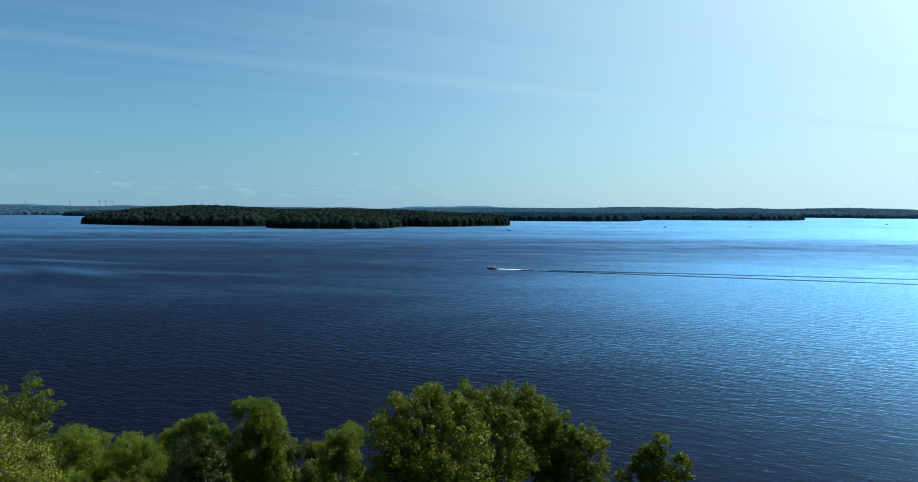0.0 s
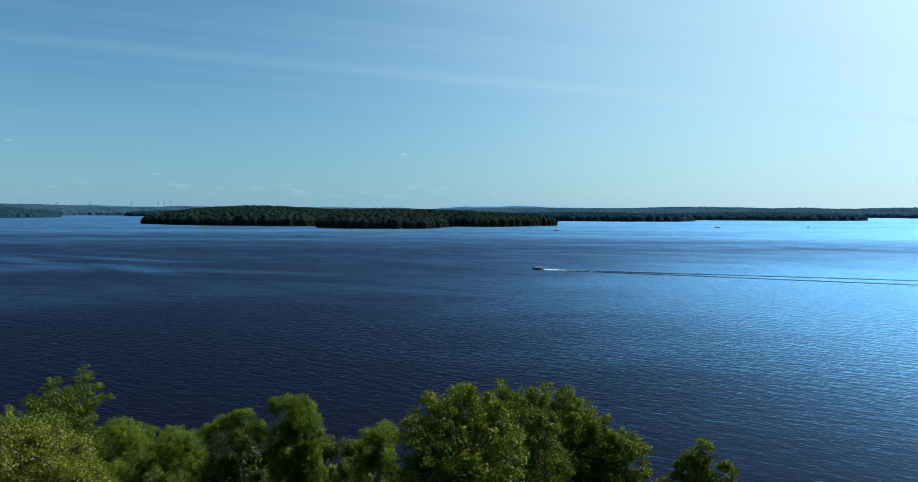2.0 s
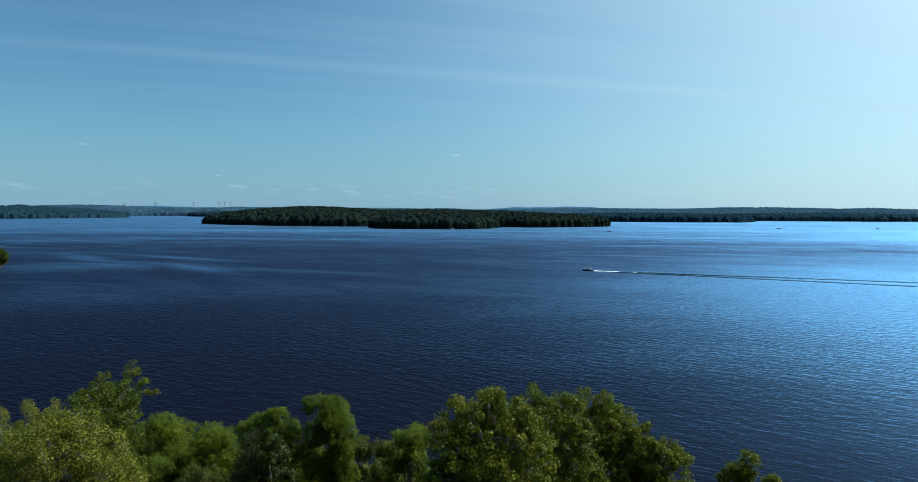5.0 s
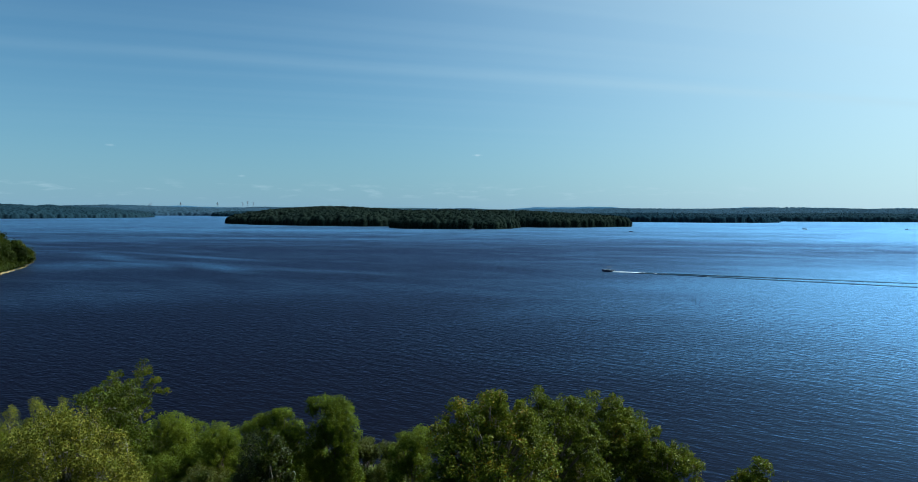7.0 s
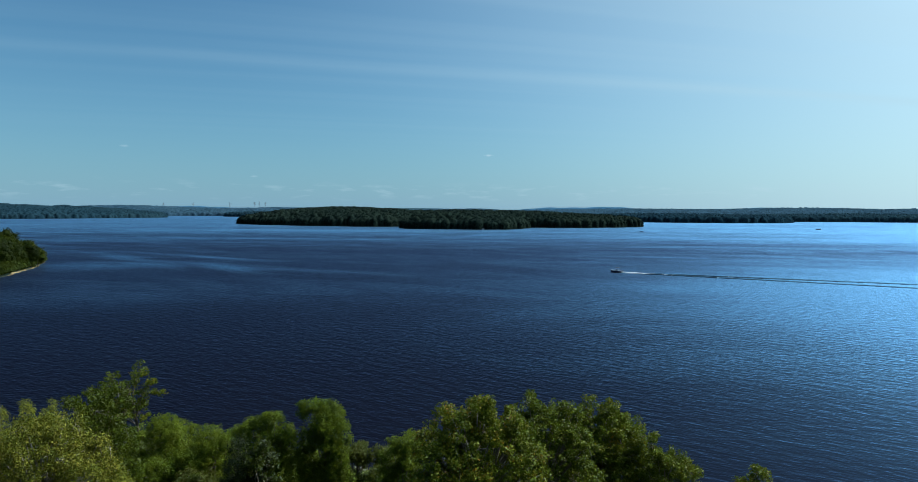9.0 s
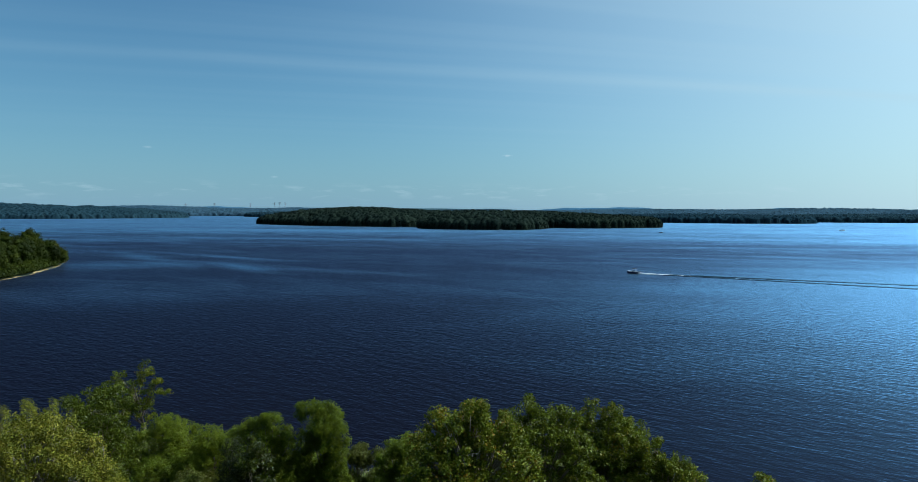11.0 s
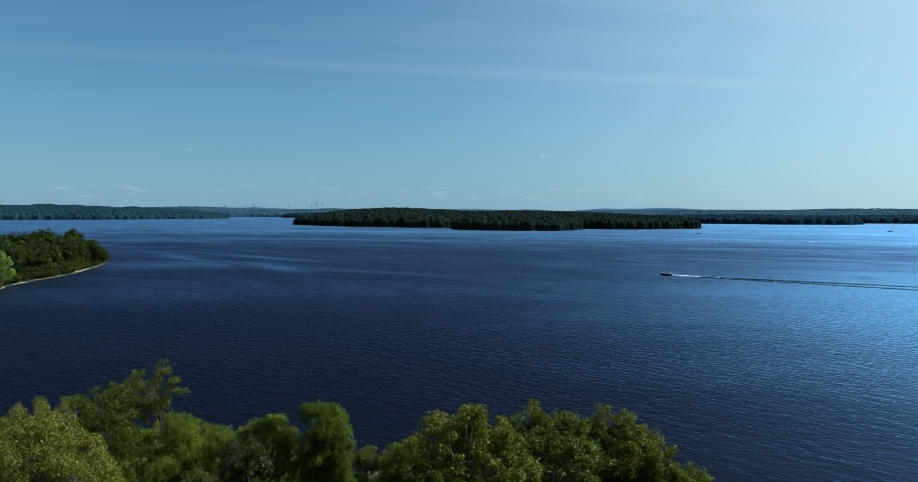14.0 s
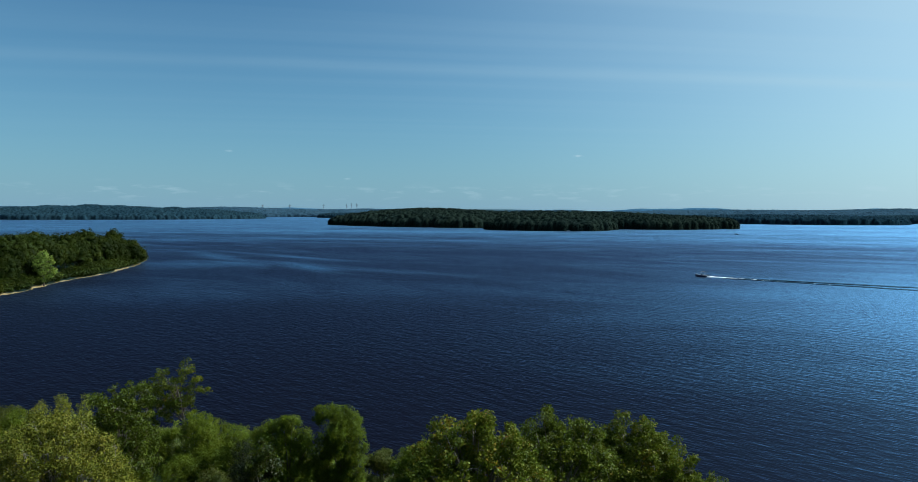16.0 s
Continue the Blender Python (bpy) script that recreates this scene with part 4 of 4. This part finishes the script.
# trees of the wooded point, each one by itself
def point_trees():
    rng = np.random.RandomState(81)
    front, back, behind = [], [], []
    for k in range(6):
        h, w = (17, 15, 18, 13, 16, 19)[k], (6.9, 7.4, 6.6, 6.4, 7.8, 7.2)[k]
        lob = dome_lobes(rng, 0, 0, h * 0.56, w, w, h * 0.44, 19, w * 0.40, -0.8)
        q, cl = crown(rng, lob, 270, 17, 0.95, 0.46, 0.36, rough=0.40, up=0.2, out=1.1)
        front.append((foliage_mesh(rng, lob, q, POINT_LEAVES, 0.72), branches(rng, (0, 0, 0), lob[:8], cl, 0.26, BARK, 0.0)))
        q, cl = crown(rng, lob, 130, 8, 1.0, 0.6, 0.5, rough=0.40, up=0.2, out=1.1)
        v, f = BALL
        lb = np.array(lob)
        balls = (lb[:, None, :3] + v[None] * lb[:, 3][:, None, None] * 0.64 * rng.uniform(0.8, 1.1, (len(lb), len(v), 1))).reshape(-1, 3)
        back.append((q, balls, (f[None] + (np.arange(len(lb)) * len(v))[:, None, None]).reshape(-1, 3)))

    def inside(x, y):
        e = inland("point", x, y)
        return (e > 2.2) & (e < 44) & (y > 120)
    places = [tuple(p) for p in scatter(rng, 280, (-420, -190, 70, 345), inside, 6.6)]
    places += [(-281.5, 289.0), (-284.5, 297.0), (-277.5, 293.5), (-275.0, 287.0), (-276.0, 281.0), (-289.5, 301.5), (-273.0, 272.5), (-280.0, 293.5)]
    for i, (x, y) in enumerate(places):
        e = float(inland("point", np.array([x]), np.array([y]))[0])
        pick, turn, s = rng.randint(6), rng.uniform(0, 6.28), rng.uniform(0.62, 1.10) * (0.75 if i >= 280 else 0.5 if e < 4 else 0.78 if e < 8 else 0.95)
        if e > 15:
            ca, sa = math.cos(turn) * s * 0.92, math.sin(turn) * s * 0.92
            q, balls, tris = back[pick]
            m, o = np.array([[ca, sa, 0], [-sa, ca, 0], [0, 0, s * 0.85]]), np.array([x, y, float(height(x, y)) - 0.1])
            behind.append((q @ m + o, balls @ m + o, tris + sum(len(b[1]) for b in behind)))
            continue
        crown_me, trunk_me = front[pick]
        root = tagged(new("broadleaf_tree"), "dense green broadleaf tree on the wooded point", "tree", "trees of the wooded point")
        root.location = (x, y, float(height(x, y)) - 0.1)
        root.rotation_euler = (0, 0, turn)
        root.scale = (s * rng.uniform(0.72, 0.98), s * rng.uniform(0.72, 0.98), s * 0.87)
        part("trunk", trunk_me, root)
        part("crown", crown_me, root)
    tagged(new("point_woods", mixed_mesh("point_woods", np.concatenate([b[1] for b in behind]), np.concatenate([b[2] for b in behind]), np.concatenate([b[0] for b in behind]), POINT_LEAVES, False)), "dense green woods behind the point's edge", "woods", kind="stuff")
    # bushes along the beach
    rng = np.random.RandomState(82)
    lob = dome_lobes(rng, 0, 0, 1.1, 1.9, 1.9, 1.5, 8, 0.8, -0.7)
    q, cl = crown(rng, lob, 26, 7, 0.75, 0.66, 0.5, rough=0.4)
    bush_me, stem_me = foliage_mesh(rng, lob, q, POINT_LEAVES, 0.8), branches(rng, (0, 0, 0), lob[:3], cl, 0.08, BARK, 0.0)
    for x, y in scatter(rng, 290, (-300, -180, 110, 335), lambda x, y: (inland("point", x, y) > 0.9) & (inland("point", x, y) < 3.6), 1.9):
        root = tagged(new("bush"), "green bush above the sandy beach", "bush", "bushes above the beach")
        root.location = (x, y, float(height(x, y)) - 0.1)
        root.rotation_euler, s = (0, 0, rng.uniform(0, 6.28)), rng.uniform(0.6, 1.5)
        root.scale = (s, s, s)
        part("stem", stem_me, root)
        part("crown", bush_me, root)


point_trees()
tree("broadleaf_tree", "bright yellow-green tree above the sandy beach", "tree", -228.5, 197.5,
     [(-228.5 + 1.35 * dx, 197.5 + 1.35 * dy, 1.32 * z, 1.35 * r_, 1.1) for dx, dy, z, r_ in ((0, 0, 9.6, 1.0), (-1.4, 0.3, 8.0, 1.6), (1.3, 0.2, 7.6, 1.6), (0, -0.5, 6.2, 2.0), (-2.0, 0, 5.0, 1.6), (2.0, 0.3, 4.8, 1.7), (0.3, 0, 3.6, 1.9))],
     WOODS_YELLOW, 220, 24, 0.85, 0.5, 0.38, thick=0.24, seed=95, group="trees of the wooded point")
tree("broadleaf_tree", "half-bare grey-brown tree at the tip of the point", "tree", -280.6, 295.0,
     [(-280.6 + dx, 295.0 + dy, z, r_, 1.0) for dx, dy, z, r_ in ((0, 0, 10.5, 0.8), (1.2, 0.3, 9.4, 0.8), (-1.3, 0, 9.2, 0.9), (2.2, 0, 7.8, 0.8), (-2.0, 0, 7.2, 0.9), (0.5, 0, 7.0, 0.9))],
     BROAD_OLIVE, 46, 14, 0.8, 0.4, 0.3, thick=0.26, bark=BARK_PALE, seed=96, group="trees of the wooded point", twig_share=1.0)


# ---- boats ----
def runabout(label, hull_mat, x, y, heading, s=1.0, top=True):
    """An open motor boat, bow along its own +x."""
    root = tagged(new("motorboat"), label, "motorboat", "boats on the lake")
    root.matrix_basis = pose(x, y, 0.0, 0, 0, heading) @ Matrix.Scale(s, 4)
    st = [(-2.7, 1.05, 0.75), (-1.4, 1.12, 0.78), (0.2, 1.12, 0.84), (1.4, 0.92, 0.92), (2.3, 0.52, 1.02), (2.95, 0.06, 1.12)]
    h = Solid().loft([[(a, -w, t), (a, -w * 0.86, 0.16), (a, -w * 0.4, -0.12 + max(0, a - 1) * 0.1), (a, w * 0.4, -0.12 + max(0, a - 1) * 0.1), (a, w * 0.86, 0.16), (a, w, t), (a, w * 0.8, t + 0.03), (a, -w * 0.8, t + 0.03)] for a, w, t in st])
    part("hull", h.mesh("hull", hull_mat), root)
    d = Solid().loft([[(a, -w * 0.82, t + 0.02), (a, w * 0.82, t + 0.02), (a, w * 0.6, t + 0.12), (a, -w * 0.6, t + 0.12)] for a, w, t in st[2:]])
    part("deck", d.mesh("deck", hull_mat), root)
    part("windscreen", Solid().loft([[(0.15, -0.95, 0.92), (0.55, -0.7, 0.95), (0.55, 0.7, 0.95), (0.15, 0.95, 0.92)], [(-0.25, -0.9, 1.6), (0.1, -0.6, 1.62), (0.1, 0.6, 1.62), (-0.25, 0.9, 1.6)]]).mesh("windscreen", TINT), root)
    for yy in (-0.45, 0.45):
        part("seat", Solid().box(-0.95, -0.45, yy - 0.26, yy + 0.26, 0.5, 0.95, 0.05).box(-1.06, -0.93, yy - 0.26, yy + 0.26, 0.6, 1.35, 0.04).mesh("seat", VINYL), root)
    part("bench", Solid().box(-2.35, -1.75, -0.85, 0.85, 0.45, 0.95, 0.06).mesh("bench", VINYL), root)
    part("steering_wheel", Solid().tube([(-0.42 + 0.05 * math.cos(k), 0.45 + 0.19 * math.sin(k), 1.12 + 0.18 * math.cos(k)) for k in [j * 0.5236 for j in range(13)]], [0.02] * 13, 5).mesh("steering_wheel", BLACK), root)
    for b in (-1, 1):
        part("bow_rail", Solid().tube([(0.9, b * 0.9, 1.0), (1.5, b * 0.78, 1.22), (2.3, b * 0.42, 1.32), (2.85, 0.0, 1.4)], [0.025] * 4, 5).mesh("bow_rail", ALU), root)
    m = part("outboard_motor", Solid().box(-3.25, -2.8, -0.22, 0.22, 0.55, 1.15, 0.1).box(-3.1, -2.95, -0.06, 0.06, -0.3, 0.56).mesh("outboard_motor", BLACK), root)
    part("propeller", Solid().box(-3.16, -3.1, -0.14, 0.14, -0.27, -0.21).box(-3.16, -3.1, -0.03, 0.03, -0.38, -0.1).mesh("propeller", ALU), m)
    if top:
        c = Solid().loft([[(-1.5, -0.98, 2.42), (-0.6, -1.0, 2.5), (0.3, -0.98, 2.44), (0.3, 0.98, 2.44), (-0.6, 1.0, 2.5), (-1.5, 0.98, 2.42)],
                          [(-1.5, -0.9, 2.55), (-0.6, -0.9, 2.66), (0.3, -0.9, 2.57), (0.3, 0.9, 2.57), (-0.6, 0.9, 2.66), (-1.5, 0.9, 2.55)]])
        part("canopy", c.mesh("canopy", CANVAS), root)
        for a, b in ((-1.35, -0.95), (0.2, -0.95), (-1.35, 0.95), (0.2, 0.95)):
            part("post", Solid().tube([(a, b, 0.8), (a, b, 2.45)], [0.03, 0.03], 6).mesh("post", ALU), root)
    return root


def pontoon(label, x, y, heading, s=1.0):
    root = tagged(new("pontoon_boat"), label, "pontoon boat", "boats on the lake")
    root.matrix_basis = pose(x, y, 0.0, 0, 0, heading) @ Matrix.Scale(s, 4)
    for yy in (-0.95, 0.95):
        part("float", Solid().tube([(-3.6, yy, 0.15), (-3.2, yy, 0.1), (2.8, yy, 0.1), (3.6, yy, 0.3)], [0.25, 0.32, 0.32, 0.06], 10).mesh("float", ALU, True), root)
    part("deck", Solid().box(-3.6, 3.3, -1.25, 1.25, 0.42, 0.54, 0.03).mesh("deck", VINYL), root)
    for yy in (-1.22, 1.18):
        part("fence", Solid().box(-3.4, 3.0, yy, yy + 0.04, 0.56, 1.25).mesh("fence", NAVY_HULL), root)
    part("console", Solid().box(-0.3, 0.3, 0.35, 1.1, 0.54, 1.4, 0.05).mesh("console", WHITE_HULL), root)
    part("bench", Solid().box(-3.2, -2.4, -1.1, 1.1, 0.54, 1.05, 0.06).mesh("bench", VINYL), root)
    part("canopy", Solid().loft([[(-3.2, -1.25, 2.35), (-3.2, 1.25, 2.35), (0.4, 1.25, 2.4), (0.4, -1.25, 2.4)], [(-3.1, -1.1, 2.5), (-3.1, 1.1, 2.5), (0.3, 1.1, 2.55), (0.3, -1.1, 2.55)]]).mesh("canopy", CANVAS), root)
    for a, b in ((-3.0, -1.2), (0.2, -1.2), (-3.0, 1.2), (0.2, 1.2)):
        part("post", Solid().tube([(a, b, 0.5), (a, b, 2.4)], [0.03, 0.03], 6).mesh("post", ALU), root)
    part("outboard_motor", Solid().box(-4.0, -3.6, -0.2, 0.2, 0.5, 1.1, 0.08).box(-3.9, -3.75, -0.05, 0.05, -0.3, 0.5).mesh("outboard_motor", BLACK), root)
    return root


BOAT = (17.0, 331.0)
HEAD = math.degrees(math.atan2(0.279, -0.960))
runabout("dark motorboat with a canvas top under way", NAVY_HULL, *BOAT, HEAD, 0.97)


def build_wake():
    """White water behind the boat that parts into two low wave ridges."""
    u, n = Vector((0.960, -0.279, 0)), Vector((0.279, 0.960, 0))
    o = Vector((*BOAT, 0))
    rng = random.Random(5)
    foam = Solid()
    for k in range(360):
        d = 2.4 + 26 * rng.random() ** 1.3
        half = 0.4 + d * 0.04
        c = o + u * d + n * rng.uniform(-half, half)
        r = rng.uniform(0.25, 0.75) * (1.15 - d / 45)
        m = rng.randrange(5, 8)
        ring = [c + u * (r * 1.9 * math.cos(6.283 * j / m) * rng.uniform(0.6, 1.2)) + n * (r * 0.7 * math.sin(6.283 * j / m) * rng.uniform(0.6, 1.2)) for j in range(m)]
        foam.loft([[p + Vector((0, 0, 0.01)) for p in ring], [c + (p - c) * 0.7 + Vector((0, 0, 0.12 + 0.5 * r * max(0.15, 1 - d / 30))) for p in ring]])
    for side in (-1, 1):
        for k in range(16):
            d = 24 + 30 * rng.random() ** 1.6
            c = o + u * d + n * side * (0.4 + d * 0.06) + n * rng.uniform(-0.3, 0.3)
            r = rng.uniform(0.12, 0.35)
            ring = [c + u * (r * 3 * math.cos(6.283 * j / 6)) + n * (r * 0.6 * math.sin(6.283 * j / 6)) for j in range(6)]
            foam.loft([[p + Vector((0, 0, 0.18)) for p in ring], [c + (p - c) * 0.6 + Vector((0, 0, 0.30)) for p in ring]])
    wake = tagged(new("wake", foam.mesh("wake", FOAM)), "white foam trail behind the motorboat", "wake", kind="stuff")
    ridge = Solid()
    for side in (-1, 1):
        rings = []
        for i in range(150):
            d = 8 + i * 1.7
            c = o + u * d + n * side * (0.3 + d * 0.06 + 0.10 * math.sin(d * 0.9) + 0.08 * math.sin(d * 2.3))
            a, hgt = 1.0 + d * 0.006, (0.42 + 0.07 * math.sin(d * 1.3)) * min(1, (i + 1) / 6) * max(0.0, 1 - i / 149) ** 0.4
            rings.append([c + n * (a * q) + Vector((0, 0, w * hgt - 0.02)) for q, w in ((-1, 0), (-0.45, 0.55), (0, 1), (0.45, 0.55), (1, 0))])
        ridge.loft(rings, caps=False)
    tagged(new("wake_ridge", ridge.mesh("wake_ridge", WAKE_DARK, True)), "two low wave ridges spreading from the motorboat", "wake", kind="stuff")


build_wake()
runabout("small dark fishing boat lying still", NAVY_HULL, 74, 970, 150, 1.0, False)
pontoon("dark pontoon boat lying still", 370, 1180, 112, 1.25)
runabout("small boat lying still far out", NAVY_HULL, 541, 1218, 20, 1.0, True)
runabout("small boat far out near the shore", NAVY_HULL, 985, 1509, 170, 1.2, True)
runabout("white boat moored under the island's trees", WHITE_HULL, -168, 1033, 178, 1.7, False)


# ---- pylons on the far ridge ----
def pylon(x, y, tall):
    root = tagged(new("power_pylon"), "grey steel lattice power pylon on a far ridge", "power pylon", "power pylons")
    z = float(height(x, y))
    root.location = (x, y, z)
    root.rotation_euler = (0, 0, 0.5)
    b = Solid()
    lv = [(0, 4.5), (0.35, 2.8), (0.62, 1.6), (1.0, 0.8)]
    cor = [(-1, -1), (1, -1), (1, 1), (-1, 1)]
    for cx, cy in cor:
        b.tube([(cx * w, cy * w, tall * t) for t, w in lv], [0.40, 0.36, 0.33, 0.28], 4)
    for (t0, w0), (t1, w1) in zip(lv, lv[1:]):
        for (ax, ay), (bx, by) in zip(cor, cor[1:] + cor[:1]):
            b.tube([(ax * w0, ay * w0, tall * t0), (bx * w1, by * w1, tall * t1)], [0.2, 0.2], 4)
    part("mast", b.mesh("mast", STEEL), root)
    for t, w in ((0.66, 8.5), (0.80, 10.0), (0.94, 7.0)):
        part("crossarm", Solid().tube([(-w, 0, tall * t), (0, 0, tall * t + 1.4), (w, 0, tall * t)], [0.25, 0.55, 0.25], 4).mesh("crossarm", STEEL), root)


for az, r, tall in ((-28.75, 4180, 44), (-28.35, 4230, 46), (-27.9, 4260, 44), (-33.5, 4080, 40), (-30.7, 4160, 40), (-35.7, 4060, 32)):
    pylon(r * math.sin(radians(az)), r * math.cos(radians(az)), tall)


# ---- the bank under the near trees ----
def bank_grass():
    rng = np.random.RandomState(91)
    n = 42000
    x, y = rng.uniform(-62, 12, n), rng.uniform(50, 80, n)
    keep = (near_shore(x) - y > 0.8) & (wobble(x, y, 2.5, 3) > -0.35)
    x, y = x[keep], y[keep]
    c = np.stack([x, y, height(x, y) + 0.12], -1)
    nrm = unit(rng.normal(size=c.shape) * np.array([1, 1, 0.25]))
    up = np.array([0, 0, 1.0])
    tip = c + np.stack([rng.normal(size=len(c)) * 0.1, rng.normal(size=len(c)) * 0.1, rng.uniform(0.2, 0.75, len(c))], -1)
    side = unit(np.cross(nrm, up)) * 0.045
    q = np.stack([c - side, c + side, tip + side * 0.2, tip - side * 0.2], 1)
    tagged(new("grass", quads_mesh("grass", q, GRASS)), "tall green and straw-coloured grass on the bank", "grass", kind="stuff")


bank_grass()


def shrub(x, y, r, h, mat, seed, label="low green shrub on the bank"):
    rng = np.random.RandomState(seed)
    z = float(height(x, y))
    lob = dome_lobes(rng, x, y, z + h * 0.5, r, r, h * 0.55, 9, r * 0.42, -0.6)
    return tree("shrub", label, "shrub", x, y, lob, mat, 120, 46, 0.45, 0.24, 0.07, droop=0.2, thick=0.07, seed=seed, group="shrubs on the bank", fork=0.15)


for i, (x, y, r, h) in enumerate(((-25.5, 54.5, 2.0, 3.0), (-30.0, 57.0, 2.2, 3.2), (-35.5, 59.0, 2.2, 3.0), (-14.0, 60.0, 1.6, 2.4), (-23.0, 63.5, 1.4, 2.0), (-40.5, 57.0, 2.4, 3.4), (-8.0, 61.5, 1.6, 2.4), (-28.5, 66.0, 1.6, 2.2), (-14.6, 52.6, 1.8, 2.6))):
    shrub(x, y, r, h, (WILLOW, WILLOW_DULL)[i % 2], 120 + i)


def stones():
    rng = random.Random(8)
    for i in range(46):
        x = rng.uniform(-34, 8)
        y = float(near_shore(np.array(x))) - rng.uniform(-0.5, 1.6)
        r = rng.uniform(0.10, 0.34)
        bm = bmesh.new()
        bmesh.ops.create_icosphere(bm, subdivisions=1, radius=r)
        for v in bm.verts:
            v.co = Vector((v.co.x * rng.uniform(0.8, 1.4), v.co.y * rng.uniform(0.8, 1.2), v.co.z * rng.uniform(0.4, 0.7)))
        me = bpy.data.meshes.new("stone")
        bm.to_mesh(me)
        bm.free()
        me.materials.append(STONE)
        ob = tagged(new("stone", me), "pale rounded stone at the water's edge", "stone", "stones along the shore")
        ob.location = (x, y, float(height(x, y)) + r * 0.15)


stones()
# a leaning dead trunk at the water's edge
dead = tagged(new("dead_trunk"), "dark leaning dead trunk at the water's edge", "dead tree")
dead.location = (-24.4, 70.6, float(height(-24.4, 70.6)))
part("trunk", Solid().tube([(0, 0, -0.3), (0.25, 0.1, 0.5), (0.75, 0.25, 1.3), (1.05, 0.3, 2.0)], [0.26, 0.22, 0.17, 0.06], 8).mesh("trunk", DEADWOOD, True), dead)
part("branch", Solid().tube([(0.1, 0, 0.1), (-0.7, -0.2, 0.25), (-1.5, -0.3, 0.1)], [0.14, 0.12, 0.05], 6).mesh("branch", DEADWOOD, True), dead)
